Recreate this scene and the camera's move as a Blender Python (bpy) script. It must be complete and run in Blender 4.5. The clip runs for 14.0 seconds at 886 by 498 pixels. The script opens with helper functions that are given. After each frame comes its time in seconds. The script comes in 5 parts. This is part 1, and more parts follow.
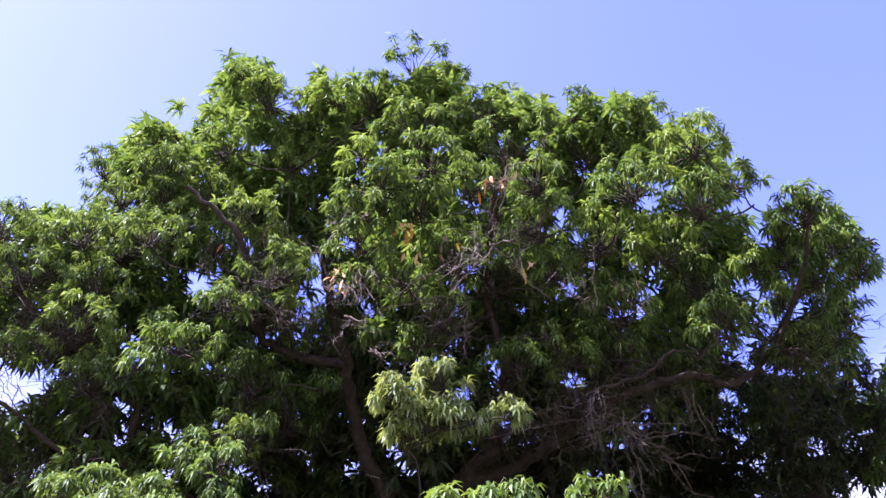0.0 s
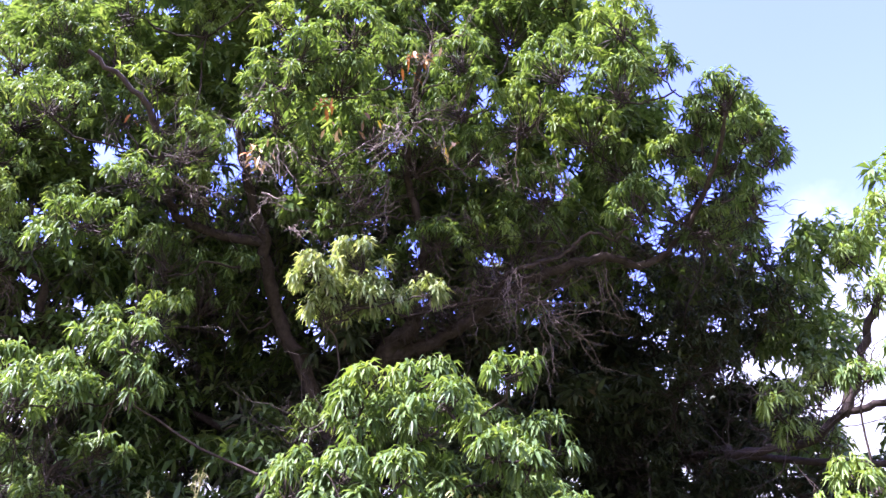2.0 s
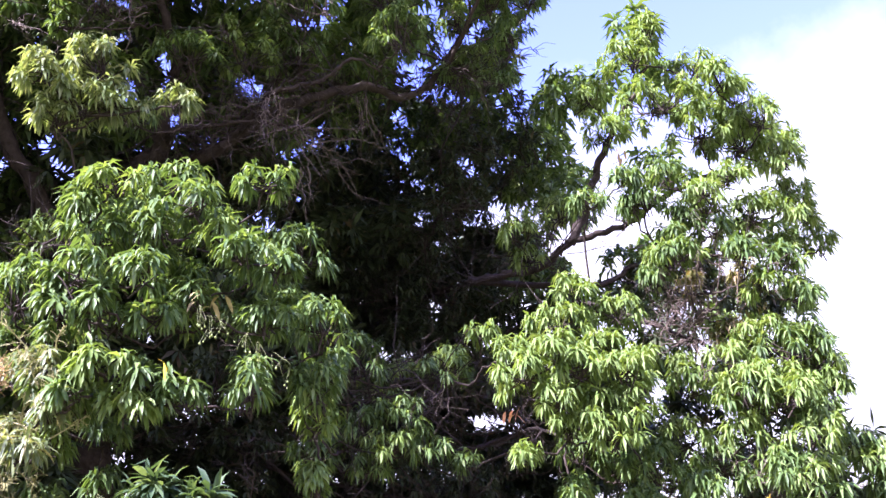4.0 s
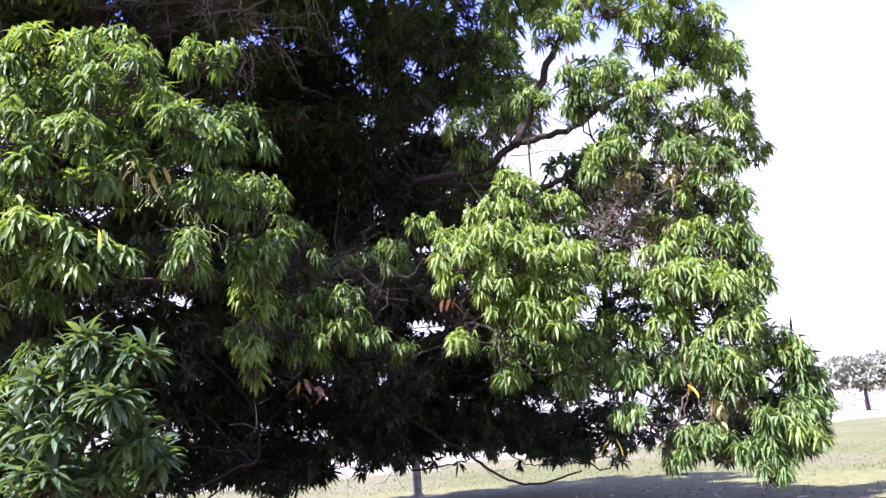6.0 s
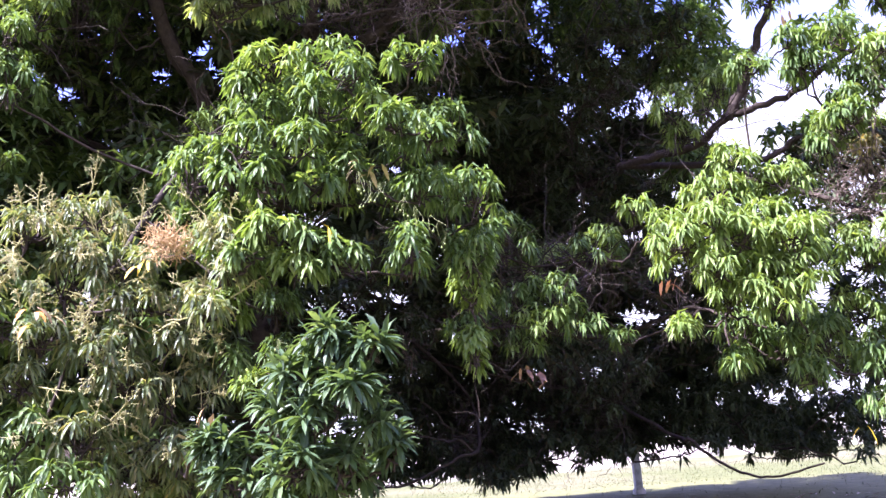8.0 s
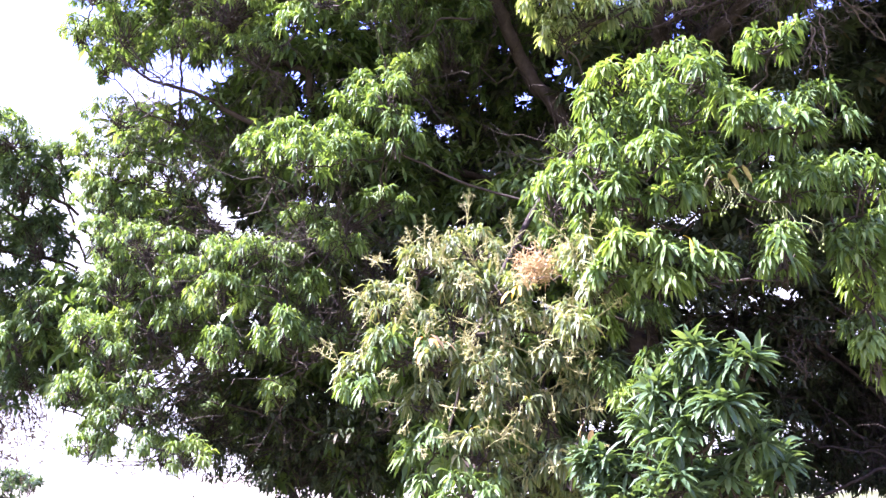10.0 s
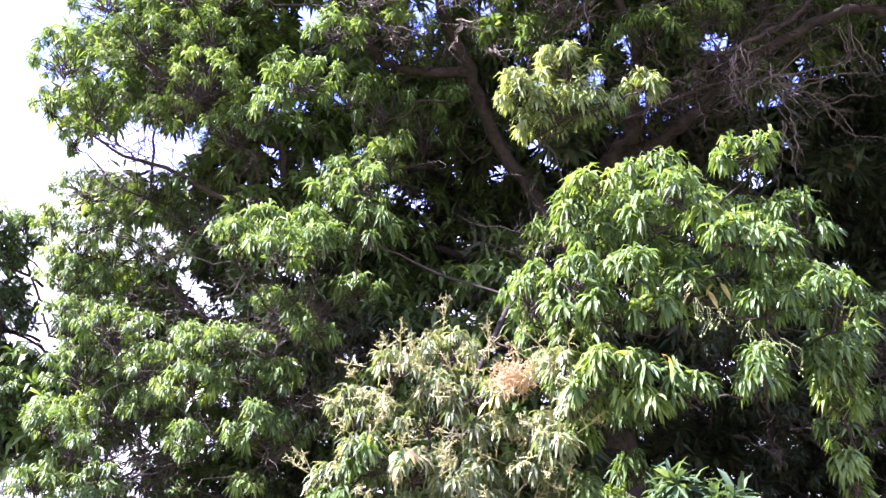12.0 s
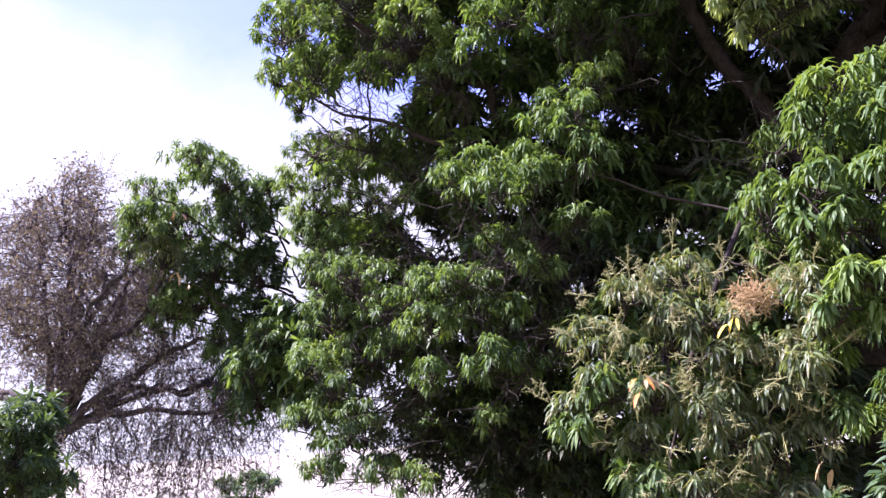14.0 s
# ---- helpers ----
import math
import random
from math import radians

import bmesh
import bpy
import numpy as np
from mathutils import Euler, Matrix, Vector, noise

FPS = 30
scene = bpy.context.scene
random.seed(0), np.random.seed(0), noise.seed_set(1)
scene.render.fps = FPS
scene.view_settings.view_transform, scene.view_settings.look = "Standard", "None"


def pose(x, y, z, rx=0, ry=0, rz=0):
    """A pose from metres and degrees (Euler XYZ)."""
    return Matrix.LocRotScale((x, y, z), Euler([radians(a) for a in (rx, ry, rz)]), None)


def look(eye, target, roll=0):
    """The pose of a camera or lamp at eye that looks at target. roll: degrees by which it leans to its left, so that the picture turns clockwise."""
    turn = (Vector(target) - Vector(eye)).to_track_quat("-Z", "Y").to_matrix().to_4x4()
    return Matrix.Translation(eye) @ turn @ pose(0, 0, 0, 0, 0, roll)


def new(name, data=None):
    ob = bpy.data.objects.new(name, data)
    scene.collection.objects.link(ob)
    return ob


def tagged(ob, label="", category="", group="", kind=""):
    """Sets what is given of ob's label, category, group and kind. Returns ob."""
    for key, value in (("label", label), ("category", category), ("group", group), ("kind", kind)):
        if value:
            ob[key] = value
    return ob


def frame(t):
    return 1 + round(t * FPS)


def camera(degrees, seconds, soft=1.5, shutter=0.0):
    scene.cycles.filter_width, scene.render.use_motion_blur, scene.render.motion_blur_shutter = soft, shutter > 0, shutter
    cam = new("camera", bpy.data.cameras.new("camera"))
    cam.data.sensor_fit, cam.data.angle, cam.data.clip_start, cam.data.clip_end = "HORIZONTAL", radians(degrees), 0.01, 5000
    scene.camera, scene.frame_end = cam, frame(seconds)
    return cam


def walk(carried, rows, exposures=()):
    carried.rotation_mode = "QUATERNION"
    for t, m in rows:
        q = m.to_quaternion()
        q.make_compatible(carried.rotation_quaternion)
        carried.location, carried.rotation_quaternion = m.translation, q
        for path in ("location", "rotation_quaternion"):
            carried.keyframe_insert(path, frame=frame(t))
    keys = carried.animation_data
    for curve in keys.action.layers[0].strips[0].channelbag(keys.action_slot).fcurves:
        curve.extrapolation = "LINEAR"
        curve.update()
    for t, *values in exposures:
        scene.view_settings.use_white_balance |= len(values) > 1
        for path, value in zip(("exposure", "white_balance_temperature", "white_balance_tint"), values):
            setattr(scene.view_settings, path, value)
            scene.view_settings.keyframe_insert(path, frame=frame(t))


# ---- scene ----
cam = camera(57.43, 14.0, soft=1.5)
PATH = [
    (0, (-0.08, -0.208, 1.847), (0.015, 3.713, 4.948), 2.45),
    (0.5, (-0.088, -0.177, 1.879), (0.191, 4.02, 4.582), 0.22),
    (1, (-0.087, -0.204, 1.86), (0.186, 4.011, 4.535), 0.82),
    (1.5, (-0.09, -0.155, 1.897), (0.268, 4.109, 4.482), 0.18),
    (2, (-0.098, -0.145, 1.915), (0.541, 4.148, 4.397), -0.43),
    (2.5, (-0.104, -0.111, 1.931), (1.182, 4.205, 4.103), -3.06),
    (3, (-0.092, -0.152, 1.899), (1.796, 4.125, 3.673), -3.81),
    (3.2, (-0.001, -0.057, 1.834), (1.994, 4.216, 3.496), -4.55),
    (5.3, (0.038, 0.053, 1.287), (2.174, 4.273, 2.908), -6.02),
    (5.5, (0.054, 0.036, 1.275), (2.25, 4.275, 2.759), -5.71),
    (6, (0.037, 0.083, 1.256), (2.44, 4.314, 2.409), -4.39),
    (6.5, (0.035, 0.085, 1.251), (2.416, 4.353, 2.308), -4.71),
    (7, (0.025, 0.078, 1.248), (2.376, 4.363, 2.301), -5.11),
    (7.5, (-0.001, 0.118, 1.243), (2.169, 4.481, 2.362), -4.87),
    (8, (-0.047, 0.177, 1.19), (1.214, 4.859, 2.409), -4.11),
    (8.5, (-0.065, 0.143, 1.23), (0.208, 4.973, 2.496), -2.70),
    (9, (-0.083, 0.07, 1.236), (-0.562, 4.866, 2.568), -2.18),
    (9.2, (-0.052, 0.07, 1.218), (-0.829, 4.813, 2.595), -1.73),
    (11.3, (0.174, 0.153, 1.592), (-0.938, 4.897, 2.716), -2.95),
    (11.5, (0.16, 0.135, 1.635), (-0.914, 4.893, 2.735), -2.73),
    (12, (0.078, 0.021, 1.848), (-0.745, 4.705, 3.393), -2.61),
    (12.5, (0.081, 0.013, 1.846), (-0.682, 4.613, 3.648), -2.45),
    (13, (0.081, 0.015, 1.862), (-1.014, 4.545, 3.673), -2.76),
    (13.5, (0.08, -0.007, 1.843), (-1.864, 4.301, 3.474), -3.21),
    (14, (0.047, -0.033, 1.878), (-2.08, 4.331, 3.074), -3.82),
]
EXPOSURES = [
    (0.0, 2.02, 5800, 28), (0.6, 2.3, 5750, 29), (1.5, 2.56, 5750, 30), (3.0, 2.66, 5750, 30), (5.5, 2.2, 5900, 25), (6.5, 2.22, 5900, 25), (7.5, 2.17, 5900, 25),
    (8.0, 2.62, 5800, 27), (9.0, 3.35, 5800, 27), (11.5, 2.85, 5800, 27), (12.5, 3.2, 5800, 27), (13.0, 3.15, 5850, 26), (14.0, 1.78, 5900, 25),
]
walk(cam, [(t, look(eye, target, roll)) for t, eye, target, roll in PATH], EXPOSURES)

# ---- daylight ----
SUN_AZ, SUN_EL = -104.0, 55.0
toward_sun = Vector((math.sin(radians(SUN_AZ)) * math.cos(radians(SUN_EL)),
                     math.cos(radians(SUN_AZ)) * math.cos(radians(SUN_EL)), math.sin(radians(SUN_EL))))
sun = new("sun", bpy.data.lights.new("sun", "SUN"))
sun.data.energy, sun.data.angle, sun.data.color = 5.0, radians(0.6), (1.0, 0.97, 0.93)
sun.matrix_world = look(toward_sun * 60, (0, 0, 0))
world = bpy.data.worlds.new("sky")
scene.world = world
world.use_nodes = True
wn = world.node_tree.nodes
sky = wn.new("ShaderNodeTexSky")
sky.sky_type, sky.sun_disc = "NISHITA", False
sky.sun_elevation, sky.sun_rotation = radians(SUN_EL), radians(SUN_AZ)
sky.air_density, sky.dust_density, sky.ozone_density = 1.1, 1.0, 3.0
wn["Background"].inputs["Strength"].default_value = 0.12


# ---- materials ----
def material(name, rough=0.6, spec=0.4):
    m = bpy.data.materials.new(name)
    m.use_nodes = True
    b = m.node_tree.nodes["Principled BSDF"]
    b.inputs["Roughness"].default_value = rough
    b.inputs["Specular IOR Level"].default_value = spec
    return m, m.node_tree.nodes, m.node_tree.links, b


def ramp(nodes, links, source, stops):
    r = nodes.new("ShaderNodeValToRGB")
    while len(r.color_ramp.elements) < len(stops):
        r.color_ramp.elements.new(0.5)
    for e, (p, c) in zip(r.color_ramp.elements, stops):
        e.position, e.color = p, (*c, 1)
    links.new(source, r.inputs["Fac"])
    return r.outputs["Color"]


def noise_of(nodes, links, scale, detail=4.0, rough=0.6, coords="Object"):
    tc = nodes.new("ShaderNodeTexCoord")
    n = nodes.new("ShaderNodeTexNoise")
    n.inputs["Scale"].default_value, n.inputs["Detail"].default_value, n.inputs["Roughness"].default_value = scale, detail, rough
    links.new(tc.outputs[coords], n.inputs["Vector"])
    return n.outputs["Fac"]


def mixed(nodes, links, kind, fac, a, b):
    m = nodes.new("ShaderNodeMix")
    m.data_type, m.blend_type = "RGBA", kind
    for value, slot in ((fac, 0), (a, 6), (b, 7)):
        if hasattr(value, "default_value"):
            links.new(value, m.inputs[slot])
        else:
            m.inputs[slot].default_value = value if slot == 0 else (*value, 1)
    return m.outputs[2]


def bump(nodes, links, height, strength, distance, bsdf):
    b = nodes.new("ShaderNodeBump")
    b.inputs["Strength"].default_value, b.inputs["Distance"].default_value = strength, distance
    links.new(height, b.inputs["Height"])
    links.new(b.outputs["Normal"], bsdf.inputs["Normal"])


def leaf_material(name, stops, rough=0.5, seep=0.32, spec=0.33):
    """Glossy leaf: every leaf its own green, blotches on top, some light through the blade."""
    m, n, l, b = material(name, rough, spec)
    geo = n.new("ShaderNodeNewGeometry")
    col = ramp(n, l, geo.outputs["Random Per Island"], stops)
    blotch = ramp(n, l, noise_of(n, l, 9.0, 3.0), [(0.3, (0.72, 0.72, 0.7)), (0.7, (1.15, 1.12, 1.0))])
    col = mixed(n, l, "MULTIPLY", 1.0, col, blotch)
    l.new(col, b.inputs["Base Color"])
    bump(n, l, noise_of(n, l, 60.0, 2.0), 0.25, 0.004, b)
    t = n.new("ShaderNodeBsdfTranslucent")
    warm = mixed(n, l, "MULTIPLY", 1.0, col, (1.75, 1.65, 0.65))
    l.new(warm, t.inputs["Color"])
    mix = n.new("ShaderNodeMixShader")
    mix.inputs[0].default_value = seep
    l.new(b.outputs[0], mix.inputs[1])
    l.new(t.outputs[0], mix.inputs[2])
    l.new(mix.outputs[0], n["Material Output"].inputs["Surface"])
    return m


def thin_cloud():
    """White haze and thin cloud low in the sky and higher towards the south, under the blue."""
    n, l = wn, world.node_tree.links
    puffs = noise_of(n, l, 2.6, 7.0, 0.6, "Generated")
    tc = n.new("ShaderNodeTexCoord")
    slope = n.new("ShaderNodeVectorMath")
    slope.operation = "DOT_PRODUCT"
    l.new(tc.outputs["Generated"], slope.inputs[0])
    slope.inputs[1].default_value = (0.02, 0.12, 0.8)
    ragged = n.new("ShaderNodeMath")
    ragged.operation = "MULTIPLY_ADD"
    l.new(puffs, ragged.inputs[0])
    ragged.inputs[1].default_value = 0.26
    l.new(slope.outputs["Value"], ragged.inputs[2])
    fac = ramp(n, l, ragged.outputs[0], [(0.48, (0.95, 0.95, 0.95)), (0.585, (0, 0, 0))])
    blue = mixed(n, l, "MULTIPLY", 1.0, sky.outputs["Color"], (0.93, 0.74, 1.38))
    l.new(mixed(n, l, "MIX", fac, blue, (3.0, 2.95, 3.2)), n["Background"].inputs["Color"])


thin_cloud()
LEAF = [
    leaf_material("mango_leaf", [(0.0, (0.056, 0.096, 0.032)), (0.45, (0.098, 0.162, 0.052)), (0.8, (0.145, 0.220, 0.076)), (1.0, (0.21, 0.275, 0.115))]),
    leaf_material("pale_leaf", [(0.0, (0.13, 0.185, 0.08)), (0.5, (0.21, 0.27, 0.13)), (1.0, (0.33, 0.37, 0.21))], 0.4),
    leaf_material("drying_leaf", [(0.0, (0.12, 0.13, 0.05)), (0.5, (0.20, 0.19, 0.08)), (0.8, (0.25, 0.205, 0.11)), (1.0, (0.30, 0.21, 0.13))], 0.5),
    leaf_material("olive_leaf", [(0.0, (0.10, 0.138, 0.068)), (0.5, (0.15, 0.19, 0.10)), (0.85, (0.215, 0.24, 0.135)), (1.0, (0.32, 0.28, 0.17))], 0.4),
    leaf_material("dark_leaf", [(0.0, (0.040, 0.072, 0.036)), (0.6, (0.070, 0.118, 0.058)), (1.0, (0.115, 0.165, 0.085))], 0.5),
    leaf_material("fresh_leaf", [(0.0, (0.108, 0.168, 0.046)), (0.5, (0.155, 0.232, 0.066)), (1.0, (0.22, 0.290, 0.10))], 0.5),
]

# darker copy of the leaf: the crown's inner shade put into the colour
LEAF.append(leaf_material("shaded_leaf", [(0.0, (0.034, 0.050, 0.027)), (0.6, (0.055, 0.077, 0.038)), (0.9, (0.078, 0.098, 0.052)), (1.0, (0.105, 0.078, 0.048))], 0.55, 0.15, 0.3))
SHADED_LEAF = LEAF[6]


def bark_material(name, dark, light):
    m, n, l, b = material(name, 0.85, 0.2)
    f = noise_of(n, l, 14.0, 6.0, 0.7)
    c = ramp(n, l, f, [(0.3, dark), (0.7, light)])
    l.new(mixed(n, l, "MULTIPLY", 0.6, c, ramp(n, l, noise_of(n, l, 2.5), [(0.3, (0.55, 0.52, 0.5)), (0.7, (1.1, 1.1, 1.1))])), b.inputs["Base Color"])
    bump(n, l, f, 0.7, 0.02, b)
    return m


BARK = bark_material("mango_bark", (0.022, 0.016, 0.014), (0.078, 0.058, 0.050))
BROWN_BARK = bark_material("brown_bark", (0.055, 0.043, 0.046), (0.155, 0.122, 0.128))


def ground_material():
    m, n, l, b = material("field", 0.95, 0.1)
    geo = n.new("ShaderNodeNewGeometry")
    sep = n.new("ShaderNodeSeparateXYZ")
    l.new(geo.outputs["Position"], sep.inputs[0])
    fine = noise_of(n, l, 3.0, 8.0, 0.7)
    broad = noise_of(n, l, 0.16, 5.0, 0.6)
    grass = ramp(n, l, fine, [(0.3, (0.060, 0.068, 0.027)), (0.55, (0.098, 0.104, 0.043)), (0.75, (0.145, 0.143, 0.068))])
    soil = ramp(n, l, fine, [(0.3, (0.095, 0.088, 0.050)), (0.7, (0.16, 0.145, 0.085))])
    c = mixed(n, l, "MIX", ramp(n, l, broad, [(0.45, (0, 0, 0)), (0.62, (1, 1, 1))]), grass, soil)
    # soil and litter with little grass; the patch stands in for the tree's shadow
    away = n.new("ShaderNodeVectorMath")
    away.operation = "DISTANCE"
    l.new(geo.outputs["Position"], away.inputs[0])
    away.inputs[1].default_value = (6.0, 11.0, 0.0)
    edge = n.new("ShaderNodeMath")
    edge.operation = "MULTIPLY_ADD"
    l.new(noise_of(n, l, 0.7, 6.0, 0.65), edge.inputs[0])
    edge.inputs[1].default_value = 5.0
    l.new(away.outputs["Value"], edge.inputs[2])
    bare = n.new("ShaderNodeMapRange")
    bare.inputs["From Min"].default_value, bare.inputs["From Max"].default_value = 11.5, 14.5
    l.new(edge.outputs[0], bare.inputs["Value"])
    shadow_soil = ramp(n, l, fine, [(0.3, (0.080, 0.082, 0.034)), (0.55, (0.130, 0.132, 0.054)), (0.75, (0.20, 0.198, 0.088))])
    c = mixed(n, l, "MIX", bare.outputs["Result"], shadow_soil, c)
    # the pale bare field beyond the grass
    add = n.new("ShaderNodeMath")
    add.operation = "MULTIPLY_ADD"
    l.new(broad, add.inputs[0])
    add.inputs[1].default_value = 12.0
    slant = n.new("ShaderNodeMath")
    slant.operation = "MULTIPLY_ADD"
    l.new(sep.outputs["X"], slant.inputs[0])
    slant.inputs[1].default_value = -0.17
    l.new(sep.outputs["Y"], slant.inputs[2])
    l.new(slant.outputs[0], add.inputs[2])
    mr = n.new("ShaderNodeMapRange")
    mr.inputs["From Min"].default_value, mr.inputs["From Max"].default_value = 34.5, 38.5
    l.new(add.outputs[0], mr.inputs["Value"])
    pale = ramp(n, l, noise_of(n, l, 0.5, 6.0), [(0.3, (0.25, 0.215, 0.175)), (0.7, (0.34, 0.30, 0.25))])
    l.new(mixed(n, l, "MIX", mr.outputs["Result"], c, pale), b.inputs["Base Color"])
    bump(n, l, fine, 0.8, 0.05, b)
    return m


GROUND = ground_material()


# ---- mesh helpers ----
def mesh_of(name, verts, faces, mats, index=None, smooth=True):
    me = bpy.data.meshes.new(name)
    me.from_pydata(verts if isinstance(verts, list) else verts.tolist(), [], faces if isinstance(faces, list) else faces.tolist())
    for mat in mats:
        me.materials.append(mat)
    if index is not None:
        me.polygons.foreach_set("material_index", index)
    me.polygons.foreach_set("use_smooth", np.full(len(me.polygons), smooth))
    me.update()
    return me


def unit(a):
    return a / np.maximum(np.linalg.norm(a, axis=-1, keepdims=True), 1e-9)


FINE = (np.array([0.0, 0.3, 0.68, 1.0]), np.array([0.14, 0.95, 0.8, 0.03]))
MEDIUM = (np.array([0.0, 0.42, 1.0]), np.array([0.14, 1.0, 0.03]))
COARSE = (np.array([0.0, 0.45, 1.0]), np.array([0.15, 1.0, 0.03]))
PLAIN = (np.array([0.0, 0.45, 1.0]), np.array([0.0, 1.0, 0.0]))


def leaves(base, way, length, width, droop, twist, cut=FINE):
    """Arched, folded lance-shaped blades: n of them, as vertices and quads."""
    stations, widths = cut
    n, k_ = len(base), len(cut[0])
    pts, here = [base], base.copy()
    for a, b in zip(stations[:-1], stations[1:]):
        mid = (a + b) / 2
        step = unit(way + np.array([0, 0, -1.0]) * (droop * mid * 2.0)[:, None])
        here = here + step * (length * (b - a))[:, None]
        pts.append(here)
    mid = np.stack(pts, 1)
    tang = unit(np.gradient(mid, axis=1))
    side = unit(np.cross(way, np.array([0, 0, 1.0])) + 1e-4)
    side = np.repeat(side[:, None], k_, 1)
    norm = unit(np.cross(side, tang))
    c, s = np.cos(twist)[:, None, None], np.sin(twist)[:, None, None]
    side = unit(side * c + norm * s)
    norm = unit(np.cross(side, tang))
    half = (width[:, None] * widths[None] / 2)[:, :, None]
    left = mid - side * half + norm * half * 0.35
    right = mid + side * half + norm * half * 0.35
    v = np.stack([left, mid, right], 2).reshape(n, 3 * k_, 3)
    f = []
    for k in range(k_ - 1):
        f += [[3 * k, 3 * k + 1, 3 * k + 4, 3 * k + 3], [3 * k + 1, 3 * k + 2, 3 * k + 5, 3 * k + 4]]
    f = np.array(f)[None] + (np.arange(n) * 3 * k_)[:, None, None]
    return v.reshape(-1, 3), f.reshape(-1, 4)


def flat_leaves(base, way, length, width, droop, twist):
    """Plainer bent blades for the deep crown."""
    n = len(base)
    mid = base + way * (length * 0.45)[:, None]
    end = mid + unit(way - np.array([0, 0, 1.0]) * droop[:, None]) * (length * 0.55)[:, None]
    side = unit(np.cross(way, np.array([0, 0, 1.0])) + 1e-4)
    norm = unit(np.cross(side, way))
    side = side * np.cos(twist)[:, None] + norm * np.sin(twist)[:, None]
    half = side * (width / 2)[:, None]
    v = np.stack([base - half * 0.3, base + half * 0.3, mid - half, mid + half, end - half * 0.1, end + half * 0.1], 1)
    f = np.array([[0, 1, 3, 2], [2, 3, 5, 4]])[None] + (np.arange(n) * 6)[:, None, None]
    return v.reshape(-1, 3), f.reshape(-1, 4)


def plain_leaves(base, way, length, width, droop, twist):
    """Single lozenge blades for what lies deepest in the crown."""
    end = base + unit(way - np.array([0, 0, 0.6]) * droop[:, None]) * length[:, None]
    side = unit(np.cross(end - base, np.array([0, 0, 1.0])) + 1e-4)
    norm = unit(np.cross(side, end - base))
    side = (side * np.cos(twist)[:, None] + norm * np.sin(twist)[:, None]) * (width * 0.55)[:, None]
    mid = base + (end - base) * 0.45 + np.array([0, 0, 0.06]) * length[:, None]
    v = np.stack([base, mid - side, end, mid + side], 1)
    return v.reshape(-1, 3), np.arange(len(base) * 4).reshape(-1, 4)


def tube(points, radii, sides=5):
    """A tapered tube along points."""
    p = np.asarray(points, float)
    t = unit(np.gradient(p, axis=0))
    ref = np.where(np.abs(t[:, 2:3]) > 0.9, np.array([[1.0, 0, 0]]), np.array([[0, 0, 1.0]]))
    u = unit(np.cross(t, ref))
    w = np.cross(t, u)
    a = np.arange(sides) * 2 * np.pi / sides
    ring = u[:, None] * np.cos(a)[None, :, None] + w[:, None] * np.sin(a)[None, :, None]
    v = (p[:, None] + ring * np.asarray(radii)[:, None, None]).reshape(-1, 3)
    f = [[i * sides + j, i * sides + (j + 1) % sides, (i + 1) * sides + (j + 1) % sides, (i + 1) * sides + j]
         for i in range(len(p) - 1) for j in range(sides)]
    return v, np.array(f)


def spline(points, per=6, wobble=0.0, rng=None):
    """A smooth line through points, a little crooked."""
    p = np.asarray(points, float)
    q = np.vstack([2 * p[0] - p[1], p, 2 * p[-1] - p[-2]])
    out = []
    for i in range(1, len(q) - 2):
        a, b, c, d = q[i - 1:i + 3]
        for s in np.arange(per) / per:
            out.append(0.5 * (2 * b + (c - a) * s + (2 * a - 5 * b + 4 * c - d) * s * s + (3 * b - a - 3 * c + d) * s ** 3))
    out = np.array(out + [p[-1]])
    if wobble:
        out[1:-1] += rng.normal(0, wobble, (len(out) - 2, 3))
    return out


class Soup:
    """Gathers pieces of one mesh."""

    def __init__(self):
        self.v, self.f, self.m, self.n = [], [], [], 0

    def add(self, v, f, slot):
        self.v.append(v)
        self.f.append(f + self.n)
        self.m.append(np.full(len(f), slot, np.int32))
        self.n += len(v)

    def mesh(self, name, mats):
        return mesh_of(name, np.concatenate(self.v), np.concatenate(self.f), mats, np.concatenate(self.m))


def part(name, me, parent, label=""):
    ob = new(name, me)
    ob.parent = parent
    return tagged(ob, label)


def whorls_in(rng, centre, rx, rz, density, full=False):
    """Shoot tips over a bough's dome, and the way each shoot points."""
    n = int(density * rx * rz + 4)
    u = unit(rng.normal(size=(n, 3)))
    u[:, 2] = np.where(u[:, 2] < -0.6, -u[:, 2], u[:, 2])
    r = rng.uniform(0.15 if full else 0.5, 1.0, (n, 1)) ** 0.5
    tip = centre + u * r * np.array([max(rx - 0.06, 0.1), max(rx - 0.06, 0.1), max(rz - 0.06, 0.08)])
    axis = unit(u * 0.85 + np.array([0, 0, 0.5]) + rng.normal(0, 0.16, (n, 3)))
    return tip, axis


SIZE = [(0.115, 0.185, 0.178), (0.115, 0.185, 0.175), (0.10, 0.17, 0.19), (0.10, 0.17, 0.155), (0.125, 0.19, 0.215), (0.12, 0.19, 0.18), (0.12, 0.19, 0.19)]


